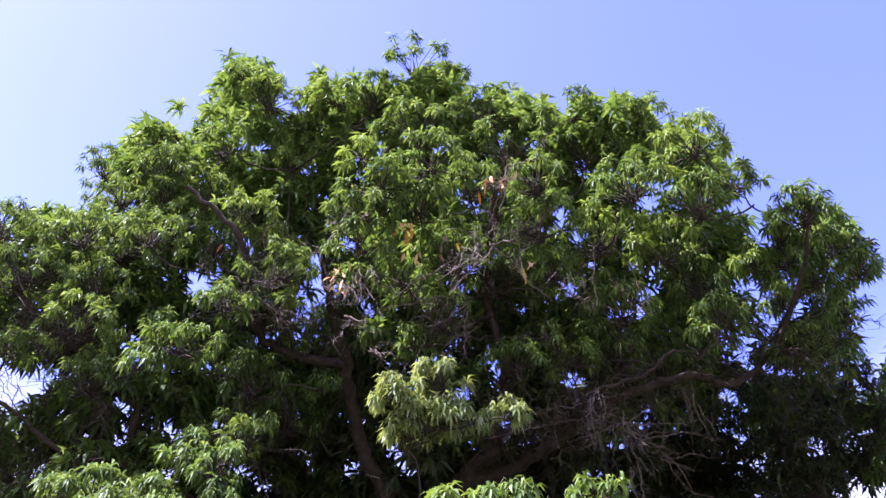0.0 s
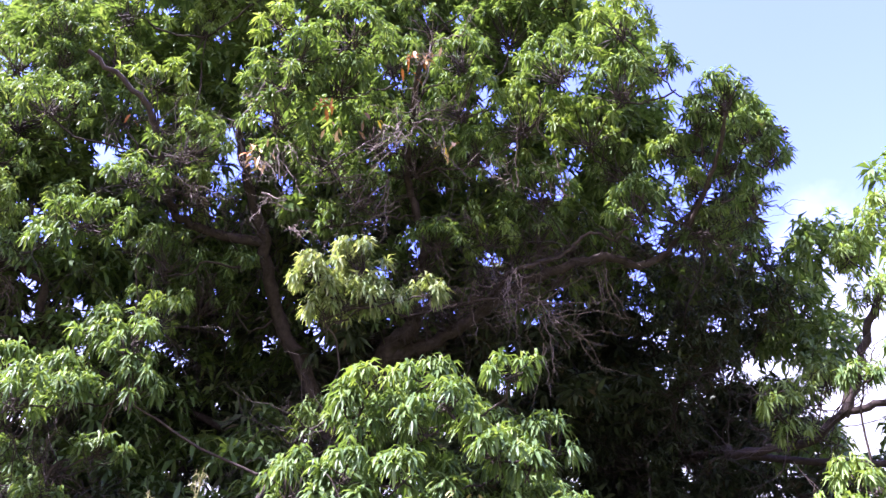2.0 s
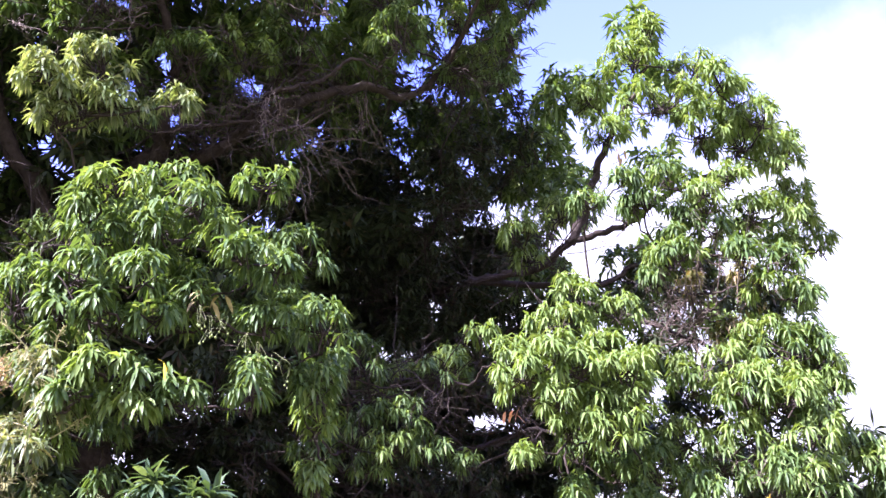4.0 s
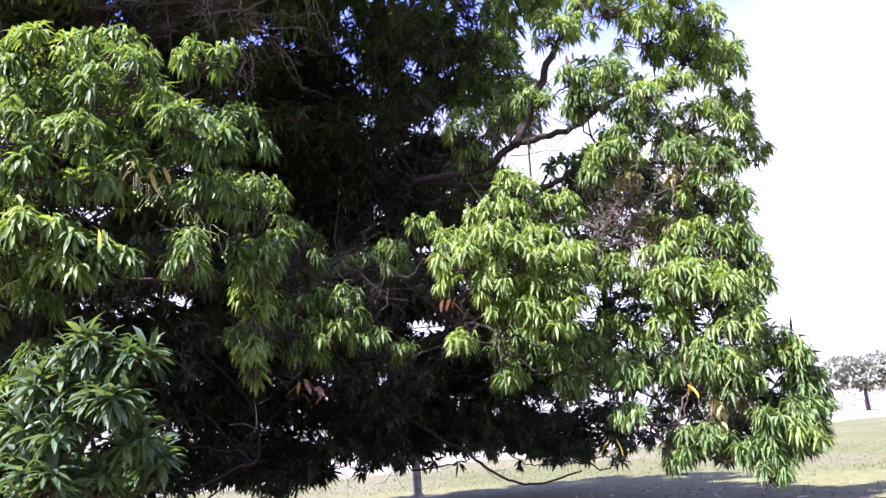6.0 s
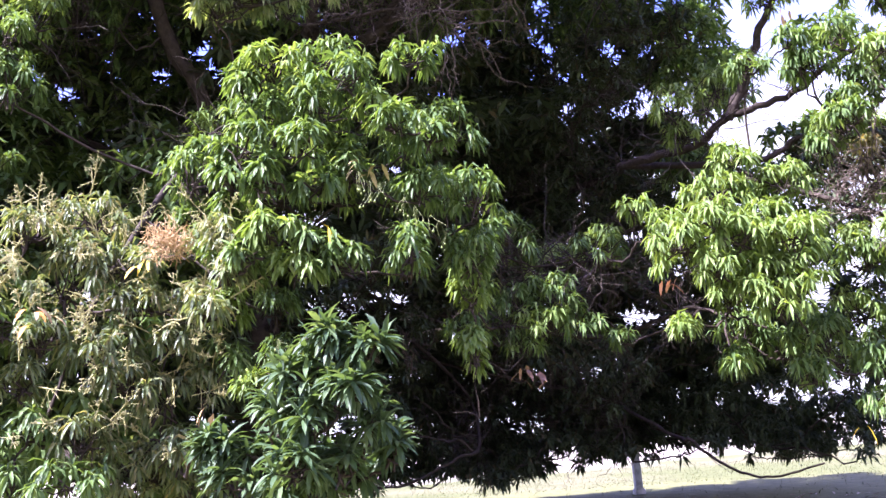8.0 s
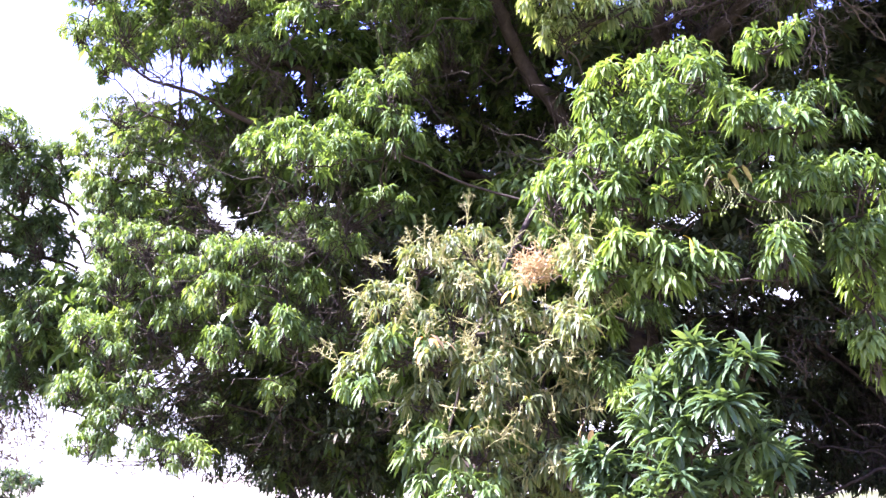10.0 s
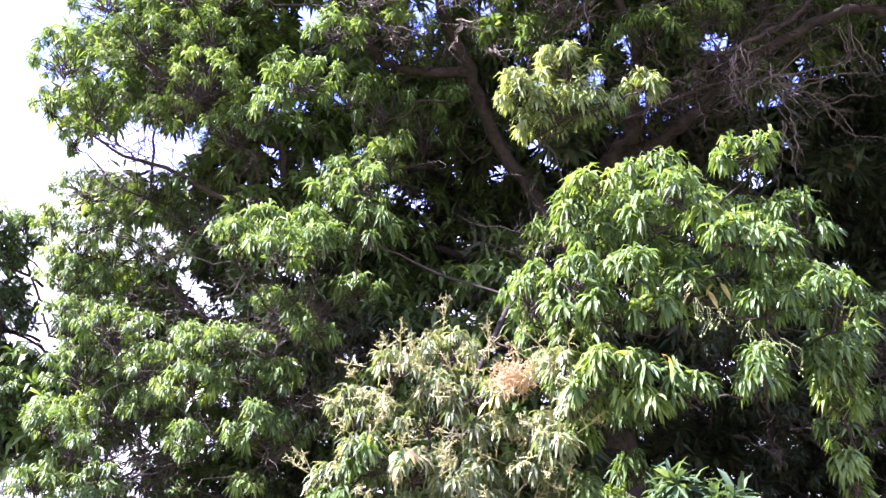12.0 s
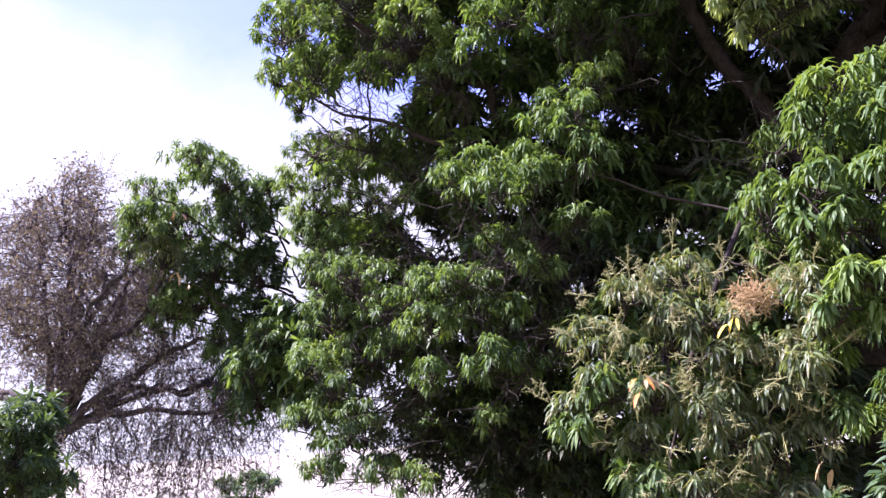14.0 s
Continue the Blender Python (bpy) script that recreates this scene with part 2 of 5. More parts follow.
def whorl_leaves(rng, tip, axis, style, cut=FINE, grow=1.0):
    """About a dozen leaves round each shoot tip."""
    counts = rng.integers(18, 27, len(tip)) if cut is FINE or cut is MEDIUM else rng.integers(11, 17, len(tip))
    base = np.repeat(tip, counts, 0)
    ax = np.repeat(axis, counts, 0)
    k = np.concatenate([np.arange(c) for c in counts])
    total = np.repeat(counts, counts)
    phi = k * 2.4 + rng.uniform(0, 6.28, len(tip)).repeat(counts) + rng.normal(0, 0.2, len(k))
    open_ = np.radians(30 + 72 * (k / total) ** 0.65) + rng.normal(0, 0.15, len(k))
    ref = unit(np.cross(ax, np.array([0.31, 0.2, 0.93])))
    w = np.cross(ax, ref)
    way = ax * np.cos(open_)[:, None] + (ref * np.cos(phi)[:, None] + w * np.sin(phi)[:, None]) * np.sin(open_)[:, None]
    base = base - ax * (0.05 * k / total)[:, None]
    lo, hi, ratio = SIZE[style]
    length = rng.uniform(lo, hi, len(k)) * grow
    width = length * ratio * rng.uniform(0.85, 1.15, len(k))
    droop = rng.uniform(0.6, 1.6, len(k)) * (0.4 if style == 4 else 1.0)
    if cut is PLAIN:
        return plain_leaves(base, way, length, width * 1.25, droop, rng.normal(0, 0.5, len(k)))
    if cut is COARSE:
        return flat_leaves(base, way, length, width * 1.25, droop, rng.normal(0, 0.4, len(k)))
    return leaves(base, way, length, width, droop, rng.normal(0, 0.35, len(k)), cut)


def branch_line(rng, root, end):
    """A crooked branch that leaves its limb level and then rises to its end."""
    reach = np.linalg.norm(end - root)
    one = root + (end - root) * 0.35 + rng.normal(0, 0.07 * reach, 3) - np.array([0, 0, 0.05 * reach])
    two = root + (end - root) * 0.72 + rng.normal(0, 0.05 * reach, 3) - np.array([0, 0, 0.03 * reach])
    return spline([root, one, two, end], 4, 0.008 + 0.006 * reach, rng)


def leafy_bough(rng, centre, rx, rz, style, density, root, thick, cut=FINE, grow=1.0):
    """A bough: its branch from the limb, twigs to each shoot tip, and the leaves."""
    soup = Soup()
    c = np.array(centre, float)
    tip, axis = whorls_in(rng, c, rx, rz, density)
    heart = c - np.array([0, 0, rz * 0.5])
    if root is not None:
        reach = np.linalg.norm(root - heart)
        line = branch_line(rng, heart + (root - heart) * min(1.0, 1.8 / max(reach, 0.01)), heart)
        soup.add(*tube(line, np.linspace(thick, 0.009, len(line)), 5), 1)
    for p, a in zip(tip, axis) if cut is not COARSE else ():
        line = np.array([heart + rng.normal(0, 0.05, 3), (heart + p) / 2 + rng.normal(0, 0.03, 3) - a * 0.05, p - a * 0.02])
        soup.add(*tube(line, [0.008, 0.006, 0.004], 3), 1)
    soup.add(*whorl_leaves(rng, tip, axis, style, cut, grow), 0)
    return soup.mesh("leafy_bough", [LEAF[style], BARK])


# ---- ground and distance ----
def height(x, y):
    d = math.hypot(x, y)
    rise = 0.012 * max(0.0, min(d, 400) - 25)
    return rise + 0.05 * noise.noise(Vector((x * 0.21, y * 0.21, 3.0))) * min(1.0, d / 6)


def ground():
    radii = [0, 1, 2, 3, 4.5, 6, 7.5, 9, 10.5, 12, 13.5, 15, 17, 19, 21, 23.5, 26, 30, 35, 40, 48, 58, 70, 90, 120, 170, 260, 420, 800, 1600, 3000]
    around = 96
    v = [(0, 0, height(0, 0))]
    for r in radii[1:]:
        for k in range(around):
            a = 2 * math.pi * k / around
            v.append((r * math.sin(a), r * math.cos(a), height(r * math.sin(a), r * math.cos(a))))
    f = [[0, 1 + (k + 1) % around, 1 + k] for k in range(around)]
    for i in range(len(radii) - 2):
        for k in range(around):
            a, b = 1 + i * around + k, 1 + i * around + (k + 1) % around
            f.append([a, b, b + around, a + around])
    me = mesh_of("ground", v, f, [GROUND])
    return tagged(new("ground", me), "dry grassy field, pale bare soil beyond", "ground", kind="structure")


ground()

# ---- the mango tree ----
FOOT = Vector((0.4, 10.5, 0.0))
CROTCH = (0.15, 10.2, 4.3)
LIMB_LINES = [
    (0.115, 0.028, [CROTCH, (-0.39, 9.85, 5.66), (-0.85, 9.48, 6.44), (-1.03, 8.97, 7.1), (-1.2, 8.71, 7.52), (-1.37, 8.1, 7.96), (-1.26, 7.7, 8.19), (-0.62, 6.87, 9)]),
    (0.07, 0.026, [(-1.03, 8.97, 7.1), (-1.95, 8.79, 7.19), (-2.18, 8.28, 7.33), (-2.41, 7.58, 8.01), (-3.08, 7.26, 8.5)]),
    (0.14, 0.032, [CROTCH, (0.55, 9.62, 5.86), (0.84, 9.35, 6.12), (0.9, 9.1, 6.36), (0.87, 8.99, 6.3), (0.98, 8.62, 6.99), (0.69, 8.18, 7.8), (0.72, 6.97, 8.54)]),
    (0.1, 0.026, [(0.55, 9.62, 5.86), (1.2, 9.47, 6.06), (1.68, 9.03, 6.27), (2.16, 8.65, 6.54), (3.06, 8.23, 6.77), (3.65, 8.18, 6.71), (4.04, 8.14, 6.96), (4.49, 7.76, 7.65)]),
    (0.033, 0.011, [(0.86, 9.01, 6.27), (1.33, 8.59, 6.19), (1.81, 8.36, 6.19), (2.3, 8.16, 6.06)]),
    (0.04, 0.011, [(1.68, 9.03, 6.27), (1.88, 8.37, 6.4), (1.98, 8.06, 6.43), (2.49, 7.84, 6.55), (2.78, 7.62, 6.75), (3.18, 7.77, 6.74)]),
    (0.066, 0.032, [CROTCH, (-1.6, 10.87, 5.31), (-3.36, 9.35, 5.72), (-3.55, 8.99, 6.35), (-4.15, 8.74, 6.59), (-4.58, 8.45, 6.98), (-5.03, 7.95, 7.34)]),
]
LIMB_LINES += [
    (0.05, 0.010, [(-3.36, 9.35, 5.72), (-4.26, 9.09, 5.78), (-4.89, 8.74, 6.12), (-5.45, 8.46, 6.3), (-5.74, 8.15, 6.51)]),
    (0.05, 0.010, [CROTCH, (-1.33, 11.11, 4.7), (-2.81, 9.82, 4.5), (-4.07, 9.53, 4.34), (-4.8, 9.3, 4.39), (-5.28, 8.93, 5.16), (-5.72, 8.72, 5.36)]),
    (0.075, 0.03, [CROTCH, (2.0, 13.6, 4.6), (4.6, 14.2, 5.4), (6.1, 11.9, 5.5), (4.98, 9.4, 4.72), (5.3, 8.24, 4.55), (5.57, 7.84, 4.74), (6.05, 7.43, 4.86), (6.53, 6.9, 5.14), (7.01, 6.51, 5.32)]),
    (0.045, 0.016, [(4.98, 9.4, 4.72), (5.74, 7.75, 4.18), (6.08, 7.28, 4.31), (6.61, 6.83, 4.28), (7.21, 6.58, 4.24)]),
    (0.05, 0.016, [CROTCH, (2.4, 13.4, 4.0), (5.6, 12.6, 4.4), (6.3, 9.2, 4.3), (5.41, 7.46, 3.86), (5.81, 6.94, 3.5), (6, 6.51, 3.2), (6.42, 6.16, 2.88)]),
    (0.066, 0.021, [(5.57, 7.84, 4.74), (5.82, 7.55, 5.4), (5.96, 7.13, 6), (6.24, 6.65, 6.65)]),
    (0.04, 0.013, [CROTCH, (2.28, 12.78, 3.62), (4.62, 10.4, 2.6), (4.65, 8.41, 2.49), (4.7, 7.82, 2.51), (4.82, 7.34, 2.33), (5.05, 7.06, 2.16)]),
]
LIMB_LINES += [
    (0.033, 0.011, [CROTCH, (2.56, 13.6, 3.0), (5.4, 12.2, 1.9), (5.5, 9.9, 1.2), (5.45, 9.43, 1.12), (5.67, 9.14, 0.82), (5.98, 8.79, 0.66), (6.36, 8.23, 0.78)]),
    (0.033, 0.021, [(4.04, 8.14, 6.96), (4.2, 7.86, 7.15), (4.3, 7.13, 7.63), (4.22, 6.62, 7.89)]),
    (0.04, 0.011, [CROTCH, (-0.4, 7.97, 4.07), (-0.92, 7.16, 3), (-1.21, 6.94, 2.27), (-1.4, 6.86, 1.61)]),
    (0.033, 0.011, [CROTCH, (3.4, 13.0, 2.4), (3.3, 11.4, 1.3), (2.84, 10.89, 1.11), (2.13, 10.92, 0.83), (1.41, 11.03, 0.83)]),
]
BOUGHS = {}
BOUGHS["crown_top_a0"] = (0, [
    (-2.97, 8.19, 11.62, 0.39, 0.22),
    (-2.61, 8.27, 11.24, 0.59, 0.41),
    (-0.43, 7.97, 11.82, 0.77, 0.45),
    (0.15, 8.2, 11.82, 0.41, 0.41),
    (-1.57, 8.2, 11.32, 0.53, 0.4),
    (-1.04, 8.14, 11.24, 0.62, 0.44),
    (0.74, 7.79, 10.76, 0.67, 0.42),
    (1.83, 7.66, 10.71, 0.5, 0.38),
    (2.82, 7.57, 10.52, 0.67, 0.42),
    (-0.31, 7.86, 10.32, 0.82, 0.37),
    (-2.19, 8.74, 10.46, 0.35, 0.4),
    (0.98, 7.84, 10.07, 0.73, 0.4),
    (2.03, 7.88, 10.03, 0.74, 0.45),
    (-1.65, 8.77, 10.98, 0.36, 0.27),
    (-0.15, 8.15, 11.62, 0.55, 0.32),
])
BOUGHS["crown_front_a0"] = (0, [
    (-0.97, 6.98, 8.98, 0.43, 0.21),
    (-0.12, 6.78, 8.67, 0.68, 0.34),
    (-0.71, 6.98, 8.43, 0.61, 0.31),
    (-0.88, 7.1, 8.08, 0.54, 0.27),
    (-0.85, 7.21, 7.74, 0.53, 0.3),
    (-0.22, 7.25, 8.35, 0.55, 0.42),
    (0.4, 7.33, 8.85, 0.5, 0.43),
    (1.24, 7.19, 8.88, 0.5, 0.4),
    (0.23, 7.69, 8.02, 0.63, 0.49),
    (-0.31, 7.67, 7.62, 0.48, 0.41),
    (1.25, 7.37, 8.29, 0.63, 0.42),
    (0.83, 8.07, 7.9, 0.65, 0.43),
    (0.13, 8.04, 7.32, 0.55, 0.38),
    (1.48, 7.68, 7.84, 0.42, 0.35),
    (1.41, 7.9, 7.08, 0.2, 0.2),
])
BOUGHS["crown_right_a0"] = (0, [
    (2.99, 6.42, 8.9, 0.53, 0.39),
    (3.58, 6.78, 8.64, 0.4, 0.36),
    (3.01, 6.72, 8.22, 0.55, 0.42),
    (2.37, 6.94, 8.64, 0.64, 0.43),
    (2.07, 7.62, 8.37, 0.65, 0.51),
    (2.88, 7.52, 8.17, 0.58, 0.44),
    (2.3, 7.8, 7.4, 0.53, 0.39),
    (2.07, 8.38, 7.34, 0.44, 0.29),
    (3.27, 7.38, 7.02, 0.44, 0.41),
    (3.3, 7.87, 7.94, 0.52, 0.37),
    (3.09, 9.18, 7.55, 0.56, 0.4),
    (4.3, 6.78, 8.2, 0.55, 0.4),
    (4.9, 7.15, 8.2, 0.31, 0.46),
    (4.42, 7.59, 8.25, 0.54, 0.46),
    (5.08, 7.24, 7.94, 0.31, 0.34),
    (5.08, 7.85, 7.62, 0.27, 0.39),
    (4.3, 7.83, 7.07, 0.29, 0.29),
])
BOUGHS["crown_left_a0"] = (0, [
    (-3.62, 8.54, 10.88, 0.26, 0.18),
    (-3.08, 8.24, 10.14, 0.6, 0.34),
    (-4.1, 8.39, 10.19, 0.53, 0.26),
    (-4.9, 8.74, 10.06, 0.5, 0.41),
    (-3.77, 8.27, 9.6, 0.67, 0.38),
    (-4.32, 8.37, 9.21, 0.59, 0.3),
    (-3.72, 8.39, 9.28, 0.5, 0.33),
    (-3.5, 8.37, 8.71, 0.6, 0.4),
    (-2.52, 8.16, 8.91, 0.55, 0.31),
    (-2.85, 8.37, 8.52, 0.39, 0.39),
    (-2.28, 8.84, 8.84, 0.57, 0.49),
    (-3.1, 8.33, 9.38, 0.49, 0.37),
    (-4.88, 8.68, 8.71, 0.51, 0.34),
    (-4.14, 8.5, 8.43, 0.65, 0.37),
    (-5.63, 8.68, 8.66, 0.61, 0.35),
    (-4.8, 8.73, 8.18, 0.58, 0.38),
    (-5.53, 8.95, 8.1, 0.52, 0.43),
])
BOUGHS["middle_left_a0"] = (0, [
    (-2.69, 7.47, 6.42, 0.52, 0.29),
    (-3.06, 7.47, 6.19, 0.32, 0.26),
    (-2.35, 7.58, 7.11, 0.4, 0.34),
    (-1.9, 7.84, 7.73, 0.56, 0.42),
    (-1.79, 8.36, 7.43, 0.5, 0.36),
    (-2.1, 8.54, 6.55, 0.56, 0.42),
    (-1.73, 9.41, 6.55, 0.6, 0.53),
    (-4.07, 7.94, 6.86, 0.58, 0.43),
    (-3.88, 8.32, 6.35, 0.58, 0.36),
    (-1.96, 7.31, 5.01, 0.38, 0.32),
    (-2.33, 7.41, 5.16, 0.3, 0.24),
    (-1.9, 7.37, 4.58, 0.34, 0.34),
    (-1.88, 7.98, 5.63, 0.38, 0.35),
    (-2.79, 7.04, 4.37, 0.39, 0.28),
    (-2.42, 7.26, 4.47, 0.29, 0.26),
    (-3.37, 7.35, 4.69, 0.33, 0.18),
    (-1.25, 8.64, 6.65, 0.28, 0.21),
])
BOUGHS["pale_bough_a0"] = (0, [
    (0.52, 8.1, 6, 0.39, 0.32),
    (1.06, 8.15, 6.8, 0.54, 0.27),
    (1.67, 8.12, 6.9, 0.48, 0.27),
    (2.32, 8.15, 7.04, 0.42, 0.32),
    (-0.24, 8.19, 7.08, 0.21, 0.27),
])
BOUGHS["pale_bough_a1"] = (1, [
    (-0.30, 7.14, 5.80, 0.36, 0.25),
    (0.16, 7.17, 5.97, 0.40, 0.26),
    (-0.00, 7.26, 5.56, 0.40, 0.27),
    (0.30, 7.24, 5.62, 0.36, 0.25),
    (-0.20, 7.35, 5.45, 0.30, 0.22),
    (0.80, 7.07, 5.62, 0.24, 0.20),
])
BOUGHS["front_bough_a0"] = (0, [
    (0.24, 6.1, 4.28, 0.33, 0.16),
    (0.01, 6.16, 4.14, 0.19, 0.19),
    (0.71, 6.05, 4.31, 0.33, 0.19),
    (0.81, 5.81, 4.04, 0.31, 0.18),
    (0.58, 5.9, 3.87, 0.22, 0.18),
    (-0.35, 8.04, 4.49, 0.23, 0.21),
    (1.02, 5.76, 3.76, 0.26, 0.18),
    (1.47, 6.36, 4.54, 0.33, 0.2),
    (0.04, 5.84, 3.48, 0.28, 0.22),
    (-0.05, 5.9, 3.25, 0.22, 0.19),
    (0.21, 5.8, 3.19, 0.23, 0.23),
    (0.45, 5.72, 3.46, 0.26, 0.19),
])
BOUGHS["front_bough_b0"] = (0, [
    (0.55, 5.77, 3.19, 0.21, 0.19),
    (1.11, 5.59, 3.59, 0.26, 0.17),
    (1.38, 5.65, 3.53, 0.19, 0.17),
    (0.84, 5.92, 3.32, 0.2, 0.18),
    (1.34, 5.86, 3.14, 0.31, 0.2),
    (1.84, 6.03, 3.18, 0.32, 0.28),
    (1.18, 5.66, 2.66, 0.21, 0.25),
    (1.8, 6.49, 3.93, 0.35, 0.35),
    (2.7, 7.82, 3.27, 0.48, 0.36),
    (1.83, 6.32, 2.74, 0.33, 0.29),
    (0.4, 5.97, 2.79, 0.22, 0.17),
    (-0.45, 7.98, 3.52, 0.22, 0.18),
])
BOUGHS["front_fill_a0"] = (0, [
    (-0.23, 8.16, 4.68, 0.28, 0.20),
    (0.19, 6.30, 3.94, 0.28, 0.20),
    (0.50, 6.22, 4.08, 0.28, 0.20),
    (0.91, 6.18, 4.07, 0.28, 0.20),
    (0.08, 6.43, 3.62, 0.28, 0.20),
    (0.59, 6.36, 3.74, 0.28, 0.20),
    (0.93, 6.37, 3.62, 0.28, 0.20),
    (1.31, 6.28, 3.67, 0.28, 0.20),
    (0.32, 6.53, 3.31, 0.28, 0.20),
    (0.81, 6.49, 3.33, 0.28, 0.20),
    (1.24, 6.43, 3.29, 0.28, 0.20),
])
BOUGHS["front_low_a0"] = (0, [
    (-0.07, 6.14, 3.07, 0.23, 0.17),
    (0.21, 5.70, 2.81, 0.23, 0.17),
    (0.53, 5.71, 2.70, 0.23, 0.17),
    (0.08, 5.75, 2.63, 0.23, 0.17),
    (0.39, 5.76, 2.52, 0.23, 0.17),
    (-0.13, 6.22, 2.76, 0.23, 0.17),
    (0.71, 5.72, 2.56, 0.23, 0.17),
    (-0.34, 7.11, 3.30, 0.23, 0.17),
])
# boughs hidden behind the front bough, added to shade those below
BOUGHS["front_back_a0"] = (0, [
    (0.20, 6.93, 4.25, 0.36, 0.24),
    (0.68, 6.87, 4.32, 0.36, 0.24),
    (1.10, 6.84, 4.26, 0.36, 0.24),
    (1.54, 6.87, 3.99, 0.36, 0.24),
    (1.85, 6.97, 3.52, 0.36, 0.24),
    (0.36, 7.52, 4.52, 0.40, 0.26),
    (0.89, 7.45, 4.58, 0.40, 0.26),
    (1.46, 7.47, 4.31, 0.40, 0.26),
    (1.90, 7.57, 3.80, 0.40, 0.26),
])
BOUGHS["right_crown_a0"] = (0, [
    (6.22, 6.51, 7.12, 0.24, 0.28),
    (5.99, 6.64, 6.73, 0.43, 0.29),
    (6.62, 6.37, 6.52, 0.4, 0.29),
    (5.5, 6.95, 6.35, 0.27, 0.28),
    (6.04, 6.37, 5.98, 0.62, 0.31),
    (5.51, 6.79, 5.75, 0.37, 0.31),
    (6.56, 6.38, 5.73, 0.49, 0.35),
    (6.98, 6.23, 5.56, 0.43, 0.36),
    (7.56, 6.19, 5.47, 0.33, 0.37),
    (6.12, 6.61, 5.1, 0.41, 0.19),
    (6.61, 6.17, 5.01, 0.34, 0.2),
    (6.46, 6.45, 4.72, 0.41, 0.24),
])
BOUGHS["right_crown_b0"] = (0, [
    (6.89, 6.22, 4.64, 0.41, 0.28),
    (7.43, 6.08, 4.84, 0.36, 0.32),
    (7.83, 6.19, 4.36, 0.26, 0.36),
    (6.9, 6.46, 4.46, 0.35, 0.21),
    (7.38, 6.35, 4.32, 0.29, 0.21),
    (5.98, 6.59, 4.18, 0.39, 0.25),
    (7.55, 6.34, 3.79, 0.21, 0.29),
    (4.67, 7.65, 4.83, 0.3, 0.27),
    (4.98, 7.85, 4.56, 0.28, 0.21),
    (5.62, 8.06, 5.27, 0.37, 0.3),
    (5.95, 7.15, 4.97, 0.21, 0.17),
])
BOUGHS["right_crown_a2"] = (2, [
    (6.7, 6.84, 3.95, 0.35, 0.21),
    (7.04, 6.73, 3.74, 0.35, 0.21),
])
BOUGHS["right_limb_a0"] = (0, [
    (5.44, 6.27, 4.66, 0.28, 0.18),
    (5.73, 6.13, 4.44, 0.28, 0.18),
    (5.27, 6.29, 4.90, 0.28, 0.18),
    (5.58, 6.02, 4.88, 0.28, 0.18),
    (5.90, 5.84, 4.65, 0.28, 0.18),
    (6.00, 5.95, 4.27, 0.28, 0.18),
    (4.93, 6.51, 4.71, 0.26, 0.18),
    (5.32, 6.25, 4.61, 0.26, 0.18),
    (5.55, 6.42, 3.84, 0.26, 0.18),
    (5.63, 6.16, 4.26, 0.26, 0.18),
])
BOUGHS["right_skirt_fill_a0"] = (0, [
    (5.95, 5.29, 1.56, 0.30, 0.22),
    (6.14, 5.07, 1.27, 0.30, 0.22),
    (5.57, 5.70, 1.10, 0.30, 0.22),
    (5.83, 5.43, 0.99, 0.30, 0.22),
    (6.05, 5.18, 0.99, 0.30, 0.22),
    (6.24, 4.96, 1.06, 0.30, 0.22),
    (5.84, 5.40, 1.78, 0.30, 0.22),
])
BOUGHS["right_gap_a2"] = (2, [
    (5.91, 5.92, 3.17, 0.22, 0.18),
    (5.70, 6.09, 3.66, 0.24, 0.18),
    (6.08, 5.69, 3.71, 0.20, 0.16),
])
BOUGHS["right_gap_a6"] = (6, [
    (6.21, 7.24, 3.86, 0.36, 0.28),
    (6.38, 7.02, 3.66, 0.36, 0.30),
    (6.65, 6.86, 3.77, 0.34, 0.28),
    (6.26, 7.08, 3.37, 0.36, 0.28),
    (6.60, 6.94, 4.07, 0.30, 0.24),
    (6.62, 6.34, 3.68, 0.30, 0.26),
    (6.72, 6.14, 3.53, 0.28, 0.22),
    (6.79, 5.95, 3.39, 0.22, 0.16),
    (6.09, 7.35, 4.17, 0.24, 0.20),
    (5.89, 7.48, 3.91, 0.28, 0.22),
])
BOUGHS["right_hollow_a6"] = (6, [
    (6.55, 6.82, 2.04, 0.30, 0.24),
    (6.70, 6.69, 1.71, 0.30, 0.24),
    (6.78, 6.49, 1.44, 0.30, 0.24),
    (6.58, 6.83, 1.48, 0.30, 0.24),
    (6.91, 6.33, 1.66, 0.28, 0.22),
    (6.87, 6.64, 1.95, 0.28, 0.22),
])
BOUGHS["right_hem_a0"] = (0, [
    (6.69, 5.18, 1.73, 0.22, 0.20),
    (6.84, 5.18, 1.55, 0.20, 0.20),
    (6.62, 5.26, 1.86, 0.22, 0.18),
    (6.83, 5.19, 1.28, 0.20, 0.20),
    (6.70, 5.19, 1.06, 0.20, 0.18),
    (5.72, 5.53, 1.91, 0.20, 0.16),
])
BOUGHS["inner_high_a6"] = (6, [
    (4.88, 10.57, 6.03, 0.50, 0.36),
    (5.00, 10.21, 6.16, 0.42, 0.34),
    (5.11, 10.17, 6.62, 0.42, 0.34),
    (5.26, 9.88, 6.78, 0.42, 0.34),
    (5.45, 10.12, 6.37, 0.42, 0.34),
    (5.45, 9.66, 6.98, 0.40, 0.34),
    (2.11, 9.34, 5.44, 0.40, 0.30),
    (1.85, 9.44, 5.33, 0.36, 0.28),
])
